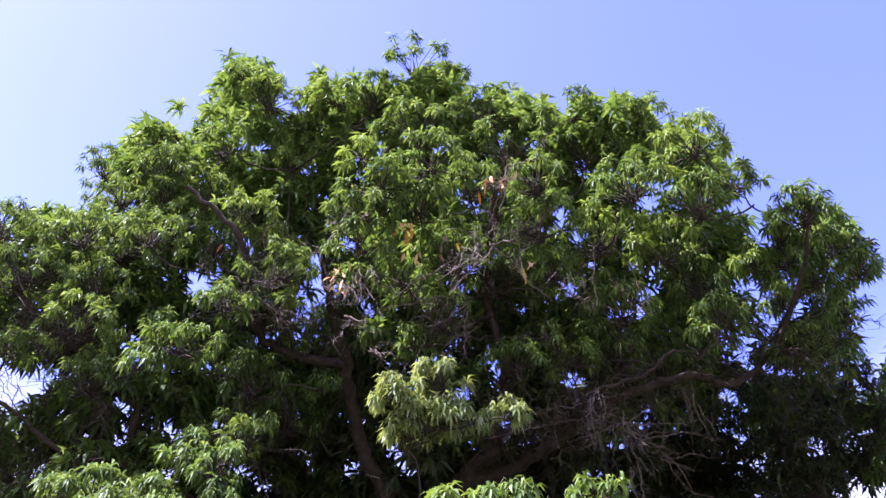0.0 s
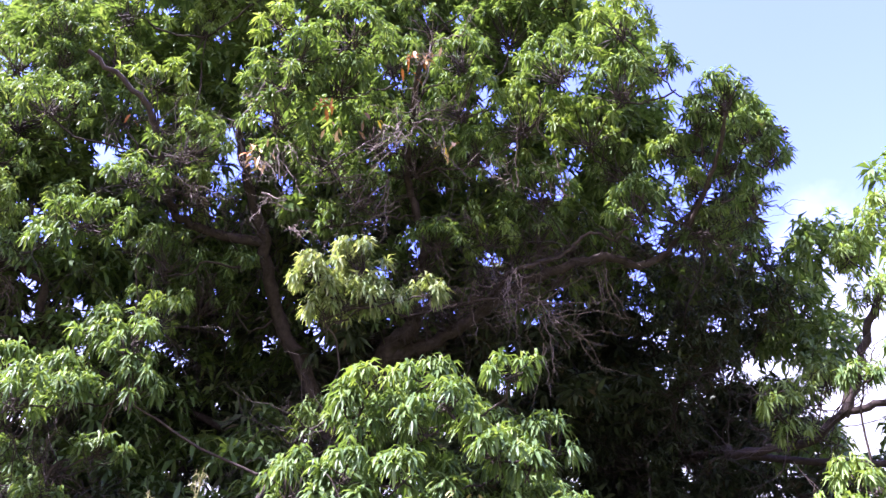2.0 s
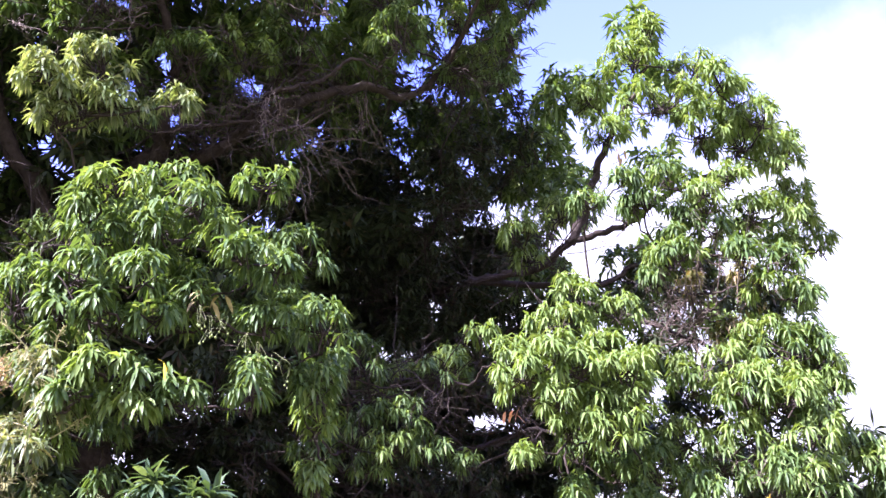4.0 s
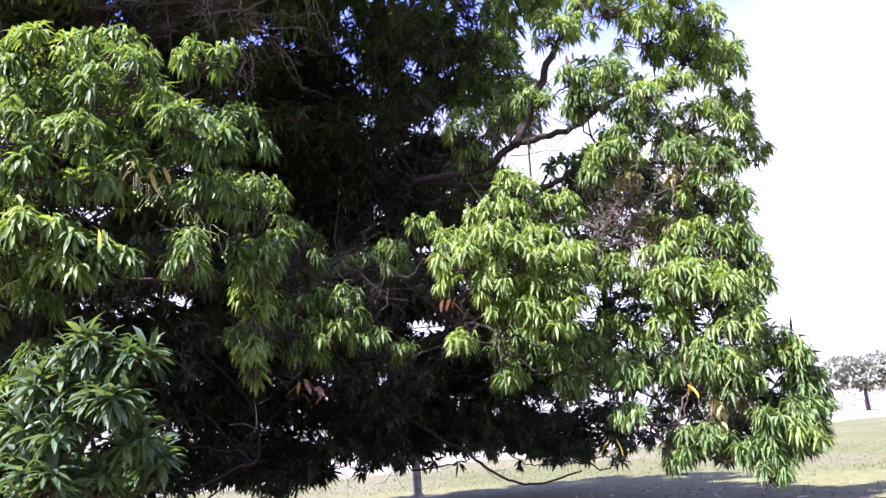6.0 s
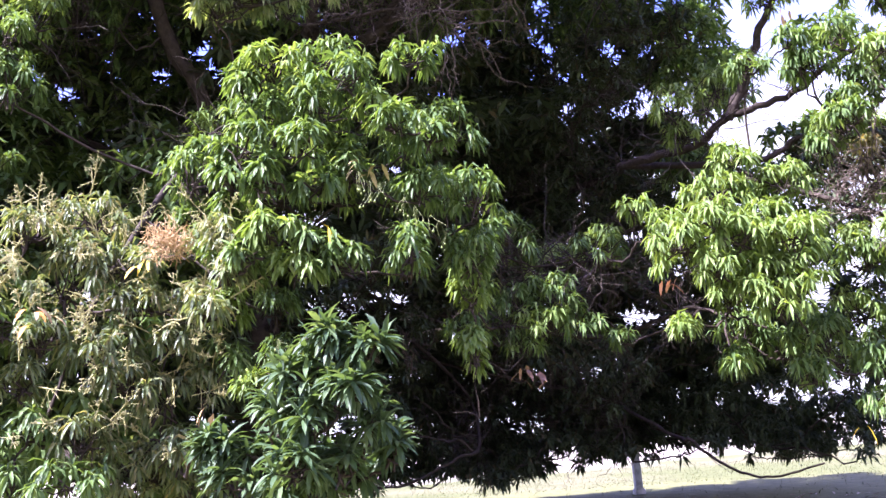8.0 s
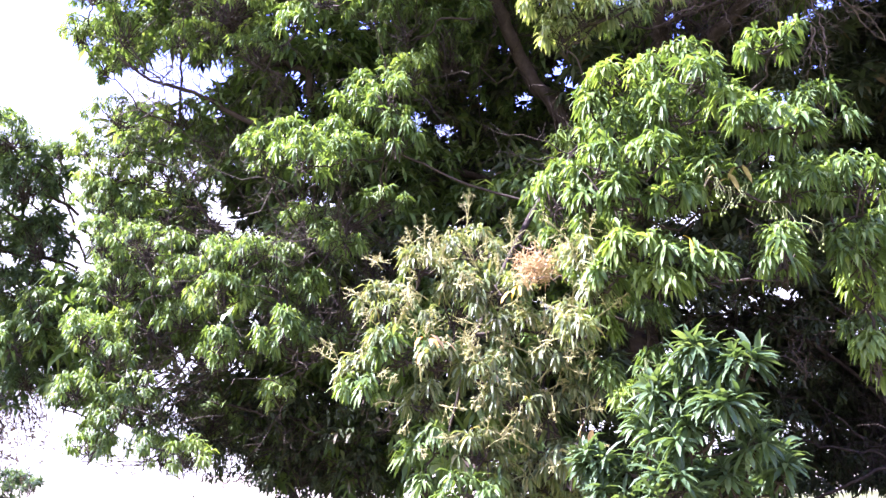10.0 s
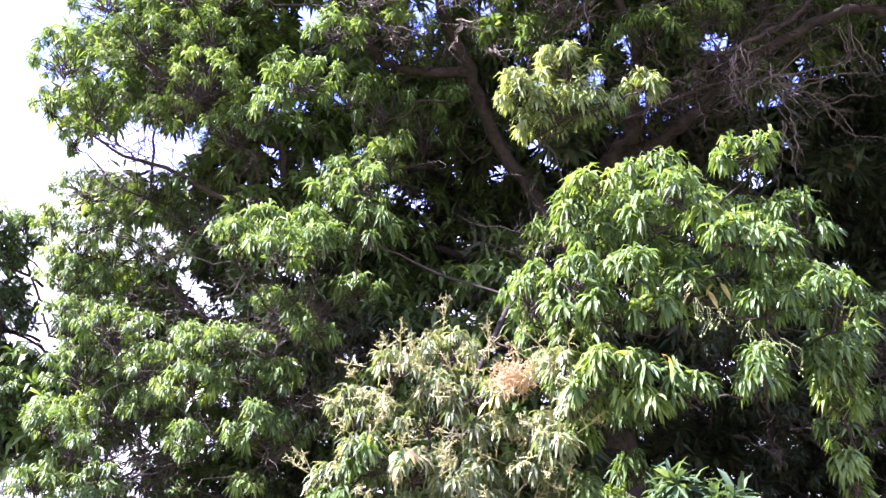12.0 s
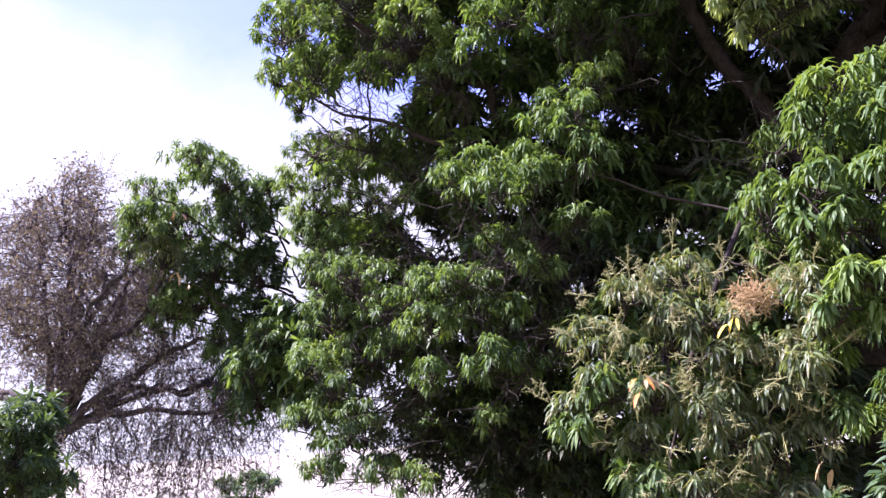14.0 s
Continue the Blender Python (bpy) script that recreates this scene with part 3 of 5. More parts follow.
BOUGHS["crown_head_a0"] = (0, [
    (-3.07, 8.07, 11.55, 0.34, 0.20),
    (-2.70, 8.13, 11.60, 0.34, 0.20),
    (-2.16, 8.45, 11.04, 0.36, 0.26),
    (-2.11, 8.71, 10.81, 0.34, 0.28),
    (-1.82, 8.47, 11.09, 0.36, 0.26),
])
BOUGHS["left_gap_a0"] = (0, [
    (-6.10, 8.82, 5.60, 0.42, 0.30),
    (-5.77, 8.93, 5.23, 0.42, 0.30),
    (-6.21, 8.88, 5.26, 0.40, 0.28),
    (-5.50, 9.08, 5.29, 0.42, 0.30),
    (-6.50, 8.82, 5.18, 0.32, 0.24),
    (-5.20, 9.14, 4.93, 0.36, 0.26),
])
BOUGHS["right_dome_a5"] = (5, [
    (6.40, 5.36, 2.76, 0.28, 0.20),
    (6.48, 5.32, 2.54, 0.24, 0.20),
    (6.29, 5.43, 2.96, 0.26, 0.18),
    (5.66, 6.24, 4.07, 0.34, 0.22),
])
BOUGHS["right_gap_a0"] = (0, [
    (6.17, 5.26, 3.71, 0.26, 0.20),
    (6.25, 5.30, 3.39, 0.26, 0.20),
    (6.05, 5.47, 3.54, 0.26, 0.20),
    (5.88, 5.52, 3.84, 0.26, 0.20),
    (5.45, 5.90, 3.95, 0.26, 0.20),
])
BOUGHS["right_edge_a0"] = (0, [
    (6.45, 5.88, 6.06, 0.31, 0.28),
    (6.87, 5.77, 5.6, 0.35, 0.29),
    (7.19, 5.85, 5.19, 0.31, 0.29),
    (7.32, 5.89, 4.58, 0.28, 0.29),
    (6.88, 6, 5.95, 0.32, 0.29),
])
BOUGHS["right_front_a0"] = (0, [
    (4.62, 6.57, 3.77, 0.29, 0.24),
    (4.89, 6.31, 3.46, 0.35, 0.2),
    (4.38, 6.55, 3.39, 0.4, 0.26),
    (3.77, 7.05, 3.42, 0.2, 0.17),
    (3.95, 6.86, 3.16, 0.31, 0.26),
    (4.29, 6.41, 2.93, 0.39, 0.28),
    (4.66, 6.28, 3.01, 0.34, 0.28),
    (4.9, 6.13, 2.78, 0.34, 0.34),
    (4.03, 6.74, 2.77, 0.34, 0.23),
    (4.37, 6.27, 2.5, 0.38, 0.22),
    (6.08, 5.64, 3.02, 0.48, 0.27),
    (6.42, 5.48, 2.83, 0.33, 0.3),
    (5.78, 5.82, 2.83, 0.35, 0.32),
    (5.94, 5.53, 2.48, 0.46, 0.35),
    (5.71, 6.36, 2.86, 0.25, 0.25),
    (6.01, 6.17, 3.28, 0.25, 0.19),
    (3.73, 8.95, 3.2, 0.49, 0.42),
    (3.87, 7.95, 3.3, 0.32, 0.26),
])
BOUGHS["right_skirt_a0"] = (0, [
    (6.17, 5.4, 2.9, 0.46, 0.26),
    (5.77, 5.6, 2.49, 0.39, 0.28),
    (6.2, 5.34, 2.28, 0.31, 0.29),
    (5.69, 5.73, 2.18, 0.25, 0.23),
    (5.85, 5.45, 1.87, 0.19, 0.19),
    (6.62, 5.42, 2.02, 0.27, 0.24),
    (6.78, 5.26, 1.56, 0.27, 0.27),
    (6.14, 5.15, 1.07, 0.33, 0.25),
    (5.72, 5.61, 1.12, 0.25, 0.19),
    (6.61, 5.12, 1.24, 0.2, 0.26),
    (5.48, 5.68, 0.91, 0.17, 0.15),
    (5.98, 5.14, 0.79, 0.22, 0.16),
    (5.18, 5.8, 1.72, 0.24, 0.19),
    (5.08, 5.75, 1.36, 0.24, 0.19),
])
BOUGHS["right_skirt_b0"] = (0, [
    (4.74, 6.17, 1.65, 0.24, 0.2),
    (4.19, 6.41, 1.82, 0.25, 0.18),
    (3.87, 6.58, 2.14, 0.18, 0.17),
    (4.82, 6.31, 2.39, 0.33, 0.28),
    (4.37, 6.62, 2.44, 0.22, 0.28),
    (5.19, 6.52, 1.97, 0.35, 0.29),
    (3.76, 7.55, 2.19, 0.26, 0.16),
    (2.95, 7.66, 2.39, 0.34, 0.26),
    (3.65, 7.73, 3.13, 0.36, 0.27),
    (1.99, 6.5, 2.89, 0.34, 0.24),
    (1.96, 6.8, 2.56, 0.3, 0.25),
    (1.23, 5.98, 2.61, 0.22, 0.24),
    (1.8, 6.28, 1.97, 0.17, 0.25),
])
BOUGHS["right_skirt_a2"] = (2, [
    (6, 5.49, 1.3, 0.34, 0.25),
])
BOUGHS["flower_side_a0"] = (0, [
    (-1.62, 6.2, 2.27, 0.31, 0.22),
    (-1.92, 6.16, 1.98, 0.25, 0.2),
    (-1.37, 6.23, 1.57, 0.26, 0.18),
    (-1.09, 6.09, 1.2, 0.34, 0.17),
    (-1.43, 6.12, 1.21, 0.19, 0.13),
    (0.11, 6.21, 2.62, 0.22, 0.18),
    (-0.08, 6.76, 2.47, 0.24, 0.24),
    (-0.36, 6.86, 3.62, 0.3, 0.35),
    (-0.11, 6.32, 1.99, 0.2, 0.22),
])
BOUGHS["flower_side_a3"] = (3, [
    (-1.09, 6.63, 3.14, 0.39, 0.22),
    (-1.5, 6.48, 3.02, 0.33, 0.19),
    (-1.77, 6.39, 2.68, 0.33, 0.23),
    (-1.21, 6.43, 2.61, 0.37, 0.28),
    (-0.71, 6.43, 2.44, 0.32, 0.23),
    (-0.28, 6.46, 2.89, 0.23, 0.21),
    (-0.94, 6.36, 2.08, 0.36, 0.27),
    (-0.45, 6.39, 2.15, 0.27, 0.22),
    (-1.44, 6.19, 1.87, 0.26, 0.2),
    (-0.52, 6.44, 1.72, 0.27, 0.27),
    (-0.78, 6.63, 1.31, 0.28, 0.23),
    (-0.10, 5.93, 2.85, 0.20, 0.18),
    (-0.09, 5.98, 2.57, 0.22, 0.18),
    (-0.21, 5.90, 2.29, 0.22, 0.18),
])
BOUGHS["near_skirt_a4"] = (4, [
    (0.49, 4.92, 1.9, 0.19, 0.11),
    (0.73, 4.8, 1.81, 0.17, 0.12),
    (0.34, 5.06, 1.7, 0.24, 0.17),
    (0.6, 4.84, 1.61, 0.2, 0.15),
    (0.45, 4.96, 1.44, 0.24, 0.17),
    (0.75, 5.03, 1.42, 0.21, 0.17),
    (0.2, 5.18, 1.5, 0.21, 0.18),
    (0.28, 4.88, 1.19, 0.27, 0.15),
    (0.57, 5.06, 1.19, 0.24, 0.14),
    (0.92, 5.31, 1.26, 0.17, 0.17),
])
BOUGHS["left_front_a0"] = (0, [
    (-2.27, 7.55, 5.19, 0.31, 0.31),
    (-2.09, 7.56, 4.73, 0.27, 0.36),
    (-2.53, 7.44, 4.72, 0.3, 0.27),
    (-3.08, 7.5, 4.73, 0.37, 0.31),
    (-3.58, 7.81, 4.77, 0.26, 0.29),
    (-2.92, 7.9, 4.56, 0.31, 0.25),
    (-2.27, 8.01, 4.16, 0.37, 0.18),
    (-2.56, 7.6, 3.62, 0.29, 0.17),
    (-3.27, 8.21, 4.11, 0.39, 0.26),
    (-3.65, 7.69, 3.6, 0.49, 0.24),
    (-3.92, 7.67, 3.2, 0.43, 0.27),
    (-3.42, 7.87, 3.34, 0.43, 0.31),
    (-3.17, 7.63, 2.63, 0.32, 0.29),
    (-2.9, 7.84, 2.71, 0.29, 0.23),
    (-3.94, 7.8, 2.59, 0.34, 0.21),
    (-3.27, 7.66, 2.15, 0.26, 0.23),
    (-4.64, 8.12, 3.1, 0.4, 0.3),
])
BOUGHS["left_crown_a0"] = (0, [
    (-5.35, 7.81, 8.13, 0.64, 0.4),
    (-6.07, 8.08, 7.57, 0.57, 0.45),
    (-6.48, 8.41, 7.14, 0.37, 0.37),
    (-4.32, 7.76, 8.09, 0.61, 0.38),
    (-3.51, 7.78, 8.14, 0.52, 0.37),
    (-4.86, 7.88, 7.51, 0.68, 0.38),
    (-4.13, 8.22, 7.61, 0.53, 0.38),
    (-3.13, 8.04, 6.84, 0.38, 0.38),
    (-4.95, 8.33, 6.73, 0.34, 0.29),
    (-5.83, 8.42, 7.06, 0.48, 0.4),
    (-4.52, 8.77, 7.23, 0.55, 0.39),
    (-6.26, 8.65, 6.73, 0.33, 0.25),
])
BOUGHS["left_crown_b0"] = (0, [
    (-6.16, 8.89, 6.09, 0.57, 0.33),
    (-6.67, 8.99, 5.78, 0.37, 0.32),
    (-5.44, 9.17, 6.12, 0.48, 0.28),
    (-4.22, 9.06, 5.39, 0.33, 0.28),
    (-6.23, 8.97, 4.96, 0.56, 0.36),
    (-5.67, 9.37, 4.87, 0.48, 0.36),
    (-2.35, 8.74, 6.05, 0.35, 0.28),
    (-2.8, 9.25, 7.08, 0.46, 0.38),
    (-2.24, 9.83, 7.4, 0.48, 0.4),
    (-2.15, 10.39, 6.32, 0.48, 0.48),
    (-4.93, 9.36, 5.65, 0.39, 0.31),
])
BOUGHS["skirt_edge_a0"] = (0, [
    (-5.46, 7.51, 2.94, 0.3, 0.26),
    (-5.12, 7.55, 2.59, 0.32, 0.26),
    (-5.5, 7.54, 2.31, 0.3, 0.26),
    (-5.04, 7.63, 2.09, 0.32, 0.26),
    (-5.31, 7.57, 1.75, 0.32, 0.26),
    (-4.69, 7.62, 1.72, 0.31, 0.25),
    (-4.23, 7.65, 1.58, 0.31, 0.25),
    (-5.09, 8.07, 2.35, 0.34, 0.27),
])
BOUGHS["left_skirt_a0"] = (0, [
    (-5.1, 8.08, 4.01, 0.55, 0.31),
    (-5.72, 8.06, 4.12, 0.43, 0.36),
    (-3.9, 7.75, 3.67, 0.43, 0.28),
    (-3.44, 7.86, 3.59, 0.37, 0.28),
    (-3.84, 7.47, 3.22, 0.33, 0.24),
    (-3.17, 7.47, 2.75, 0.34, 0.26),
    (-4.62, 7.93, 3.52, 0.39, 0.33),
    (-5.77, 8.26, 3.03, 0.43, 0.36),
    (-5.52, 8.19, 3.56, 0.49, 0.35),
    (-3.83, 7.43, 2.67, 0.29, 0.21),
    (-3.1, 7.95, 3.24, 0.36, 0.3),
    (-2.86, 7.92, 3.8, 0.3, 0.21),
    (-5.1, 8.27, 3.11, 0.41, 0.34),
])
BOUGHS["far_left_a0"] = (0, [
    (-6.28, 8.77, 4.88, 0.35, 0.31),
    (-5.85, 8.87, 4.51, 0.42, 0.38),
    (-5.91, 8.66, 4.02, 0.41, 0.34),
    (-5.4, 8.65, 3.51, 0.44, 0.33),
    (-5.99, 8.47, 3.13, 0.37, 0.33),
    (-7.09, 8.84, 3.51, 0.4, 0.36),
    (-7.3, 8.73, 3.13, 0.36, 0.36),
    (-4.5, 8.41, 2.7, 0.34, 0.26),
    (-5.72, 9.04, 2.12, 0.45, 0.3),
    (-6.22, 8.86, 1.87, 0.34, 0.38),
    (-6.64, 8.84, 2.4, 0.31, 0.31),
    (-5.36, 8.97, 1.68, 0.37, 0.29),
    (-5.03, 9.44, 2.07, 0.45, 0.34),
    (-4.42, 10.02, 1.87, 0.54, 0.38),
])
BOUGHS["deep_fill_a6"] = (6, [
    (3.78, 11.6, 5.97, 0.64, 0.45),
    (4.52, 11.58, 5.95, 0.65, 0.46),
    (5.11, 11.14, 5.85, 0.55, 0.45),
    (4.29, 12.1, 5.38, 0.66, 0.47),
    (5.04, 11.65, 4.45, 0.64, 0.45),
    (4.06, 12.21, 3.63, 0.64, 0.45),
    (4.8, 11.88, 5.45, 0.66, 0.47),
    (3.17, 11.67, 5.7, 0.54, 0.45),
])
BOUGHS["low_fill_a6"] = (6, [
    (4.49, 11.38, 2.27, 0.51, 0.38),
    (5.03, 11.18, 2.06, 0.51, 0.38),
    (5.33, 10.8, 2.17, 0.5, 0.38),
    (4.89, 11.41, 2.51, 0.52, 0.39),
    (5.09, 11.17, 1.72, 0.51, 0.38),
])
BOUGHS["low_fringe_a6"] = (6, [
    (7.08, 12.94, 1.28, 0.51, 0.29),
    (7.44, 12.59, 1.23, 0.51, 0.29),
    (7.93, 12.27, 1.15, 0.51, 0.29),
    (8.29, 11.85, 0.87, 0.50, 0.26),
    (8.67, 11.41, 0.86, 0.50, 0.26),
    (9.00, 10.97, 0.96, 0.44, 0.28),
    (9.31, 10.71, 1.01, 0.44, 0.28),
    (7.85, 12.82, 1.40, 0.52, 0.32),
    (8.36, 12.49, 1.34, 0.52, 0.32),
    (8.72, 11.90, 1.19, 0.51, 0.30),
    (9.15, 11.38, 1.34, 0.51, 0.30),
    (9.52, 11.08, 1.40, 0.46, 0.30),
])
BOUGHS["inner_low_a6"] = (6, [
    (3.76, 13.68, 1.15, 0.79, 0.39),
    (4.45, 13.16, 1.08, 0.43, 0.43),
    (5.39, 13.44, 1.68, 0.81, 0.5),
    (5.89, 12.74, 1.14, 0.58, 0.29),
    (6.65, 12.86, 1.77, 0.81, 0.5),
    (7.09, 11.94, 1.31, 0.58, 0.39),
    (7.78, 11.14, 1.13, 0.57, 0.38),
    (8.15, 10.49, 0.91, 0.42, 0.28),
    (7.53, 11.66, 1.73, 0.58, 0.39),
    (3.59, 14.01, 2.2, 0.7, 0.5),
    (4.5, 13.74, 2.23, 0.7, 0.5),
    (8.17, 9.7, 0.89, 0.44, 0.31),
    (5.67, 12.94, 2.6, 0.79, 0.49),
    (4.77, 13.27, 2.85, 0.69, 0.49),
    (3.29, 14.41, 1.67, 0.62, 0.41),
    (3.03, 14.16, 0.85, 0.4, 0.35),
])
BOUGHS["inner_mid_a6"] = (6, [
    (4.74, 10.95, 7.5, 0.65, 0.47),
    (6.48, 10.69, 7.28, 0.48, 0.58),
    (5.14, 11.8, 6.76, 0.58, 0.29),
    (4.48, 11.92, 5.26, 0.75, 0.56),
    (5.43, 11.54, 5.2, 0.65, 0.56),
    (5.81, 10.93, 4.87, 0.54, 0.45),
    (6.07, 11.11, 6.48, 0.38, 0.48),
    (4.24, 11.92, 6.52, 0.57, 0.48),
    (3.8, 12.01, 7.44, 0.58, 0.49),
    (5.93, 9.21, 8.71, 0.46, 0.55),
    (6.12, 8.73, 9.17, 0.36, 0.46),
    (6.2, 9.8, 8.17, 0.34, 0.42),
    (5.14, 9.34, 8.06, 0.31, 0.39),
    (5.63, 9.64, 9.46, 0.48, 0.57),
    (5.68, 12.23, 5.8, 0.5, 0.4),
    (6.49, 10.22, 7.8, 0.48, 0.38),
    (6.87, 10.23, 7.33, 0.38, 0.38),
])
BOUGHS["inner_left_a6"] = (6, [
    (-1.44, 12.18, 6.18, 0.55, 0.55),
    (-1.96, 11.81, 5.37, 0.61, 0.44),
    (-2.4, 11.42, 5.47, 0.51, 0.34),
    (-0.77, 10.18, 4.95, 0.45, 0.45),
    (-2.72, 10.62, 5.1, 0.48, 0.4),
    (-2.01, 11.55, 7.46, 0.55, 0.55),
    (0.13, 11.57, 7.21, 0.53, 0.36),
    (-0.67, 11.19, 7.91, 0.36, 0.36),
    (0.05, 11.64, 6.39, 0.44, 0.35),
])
BOUGHS["low_left_a6"] = (6, [
    (-4.31, 10.21, 1.74, 0.61, 0.38),
    (-5.03, 10.13, 1.91, 0.55, 0.35),
    (-3.62, 10.36, 1.51, 0.61, 0.38),
    (-2.92, 10.2, 1.62, 0.44, 0.37),
    (-3.72, 10.16, 2.14, 0.45, 0.34),
    (-4.71, 10.31, 1.34, 0.55, 0.35),
    (-3.98, 10.36, 1.18, 0.54, 0.35),
    (-2.98, 10.19, 1.14, 0.52, 0.33),
    (-5.63, 8.84, 2.12, 0.33, 0.25),
    (-4.99, 9.25, 1.61, 0.33, 0.29),
    (-4.45, 10.13, 2.09, 0.46, 0.31),
    (-5.29, 9.42, 2.35, 0.38, 0.23),
    (-5.62, 8.6, 2.86, 0.43, 0.36),
    (-5.41, 8.65, 3.25, 0.43, 0.36),
])
BOUGHS["low_middle_a6"] = (6, [
    (-4.39, 9.77, 1.81, 0.53, 0.38),
    (-3.65, 9.83, 1.69, 0.52, 0.37),
    (-4.74, 9.6, 1.48, 0.45, 0.34),
    (-4, 9.67, 1.31, 0.52, 0.33),
    (-3.08, 9.29, 1.88, 0.41, 0.34),
    (-3.07, 9.52, 1.35, 0.42, 0.35),
    (-5.24, 9.07, 1.88, 0.37, 0.29),
    (-3.98, 9.44, 2.2, 0.43, 0.32),
    (-2.4, 8.9, 3.22, 0.33, 0.26),
    (-3.06, 8.91, 3.44, 0.4, 0.34),
    (-3.07, 9.06, 3.94, 0.41, 0.34),
    (-2.38, 9.05, 3.76, 0.4, 0.34),
])
BOUGHS["inner_front_a6"] = (6, [
    (1.47, 10.06, 3.18, 0.5, 0.29),
    (0.86, 10.15, 3.06, 0.43, 0.29),
    (2.19, 11.09, 2.93, 0.48, 0.36),
    (0.33, 9.93, 2.89, 0.42, 0.28),
    (1.56, 9.41, 3.52, 0.41, 0.27),
    (2.69, 10.98, 2.91, 0.48, 0.4),
    (2.39, 11.41, 2.2, 0.49, 0.37),
    (1.94, 10.98, 1.75, 0.39, 0.31),
])
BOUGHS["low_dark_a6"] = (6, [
    (6.8, 12.79, 1.36, 0.91, 0.5),
    (7.52, 12.38, 1.78, 0.81, 0.5),
    (6.32, 12.99, 2.38, 0.91, 0.5),
    (8.09, 11.65, 1.7, 0.79, 0.49),
    (7.06, 12.24, 2.57, 0.89, 0.49),
    (7.57, 11.55, 2.76, 0.77, 0.43),
    (6.06, 13.48, 1.74, 0.92, 0.51),
    (4.96, 13.92, 1.93, 0.92, 0.56),
    (4.03, 13.91, 1.7, 0.81, 0.5),
    (5.37, 13.46, 1.2, 0.6, 0.35),
    (4.05, 12.88, 2.82, 0.75, 0.47),
    (8.39, 10.68, 1.52, 0.66, 0.47),
    (8.45, 9.83, 1.98, 0.63, 0.45),
    (2.46, 13.97, 0.91, 0.49, 0.34),
    (1.92, 13.75, 0.79, 0.48, 0.34),
])
BOUGHS["flower_low_a3"] = (3, [
    (-0.83, 6.36, 2.71, 0.32, 0.23),
    (-1.33, 6.28, 2.18, 0.31, 0.22),
    (-0.76, 6.3, 1.85, 0.31, 0.22),
    (-1.73, 6.25, 2.38, 0.23, 0.2),
    (-1.02, 6.19, 1.48, 0.3, 0.22),
    (-0.3, 6.36, 2.41, 0.22, 0.2),
    (-0.25, 6.44, 1.79, 0.22, 0.22),
    (-0.44, 6.36, 1.37, 0.26, 0.22),
    (-1.11, 6.39, 2.83, 0.28, 0.18),
    (-1.99, 6.22, 2.12, 0.23, 0.18),
])
BOUGHS["flower_low_a4"] = (4, [
    (-0.04, 5.47, 1.13, 0.23, 0.15),
    (-0.14, 5.57, 1.35, 0.19, 0.15),
])
BOUGHS["fringe_a6"] = (6, [
    (2.39, 12.25, 0.89, 0.34, 0.20),
    (3.15, 12.08, 0.98, 0.34, 0.20),
    (3.61, 11.95, 0.86, 0.34, 0.20),
    (4.00, 11.83, 1.02, 0.34, 0.20),
    (4.78, 11.54, 1.20, 0.34, 0.20),
    (5.16, 11.37, 1.04, 0.34, 0.20),
    (5.53, 11.20, 0.97, 0.34, 0.20),
    (6.43, 10.70, 1.09, 0.34, 0.20),
    (4.48, 11.66, 1.31, 0.34, 0.20),
    (2.92, 12.14, 1.20, 0.34, 0.20),
    (3.27, 11.94, 0.83, 0.26, 0.18),
    (3.57, 11.85, 0.73, 0.26, 0.16),
    (3.88, 11.76, 0.75, 0.26, 0.18),
    (2.99, 12.02, 0.95, 0.26, 0.18),
])
BOUGHS["trunk_side_a0"] = (0, [
    (0.29, 7.06, 2.91, 0.24, 0.20),
    (0.31, 7.14, 2.52, 0.24, 0.20),
    (0.36, 7.20, 2.12, 0.24, 0.20),
    (0.14, 7.24, 1.85, 0.24, 0.20),
])
BOUGHS["crown_edge_a0"] = (0, [
    (4.37, 6.89, 8.34, 0.36, 0.28),
    (4.15, 7.18, 8.18, 0.36, 0.28),
    (4.66, 7.04, 7.96, 0.36, 0.28),
    (4.93, 7.08, 7.68, 0.36, 0.28),
    (4.53, 7.33, 7.71, 0.36, 0.28),
    (4.21, 7.63, 7.58, 0.36, 0.28),
    (4.83, 7.40, 7.37, 0.36, 0.28),
    (3.88, 7.46, 8.03, 0.36, 0.28),
    (4.48, 7.80, 7.13, 0.36, 0.28),
    (4.82, 7.75, 6.87, 0.36, 0.28),
])
BOUGHS["right_front_dome_a0"] = (0, [
    (3.95, 6.11, 2.60, 0.30, 0.24),
    (4.28, 5.91, 2.46, 0.30, 0.24),
    (4.43, 5.72, 2.73, 0.30, 0.24),
    (3.69, 6.21, 2.83, 0.30, 0.24),
    (4.11, 5.94, 2.82, 0.30, 0.24),
    (4.36, 5.89, 2.25, 0.30, 0.24),
    (3.94, 6.01, 2.99, 0.30, 0.24),
    (4.48, 5.76, 2.43, 0.30, 0.24),
    (5.61, 5.53, 2.55, 0.32, 0.25),
    (5.84, 5.30, 2.44, 0.32, 0.25),
    (5.96, 5.23, 2.12, 0.32, 0.25),
    (5.92, 5.33, 1.78, 0.32, 0.25),
])
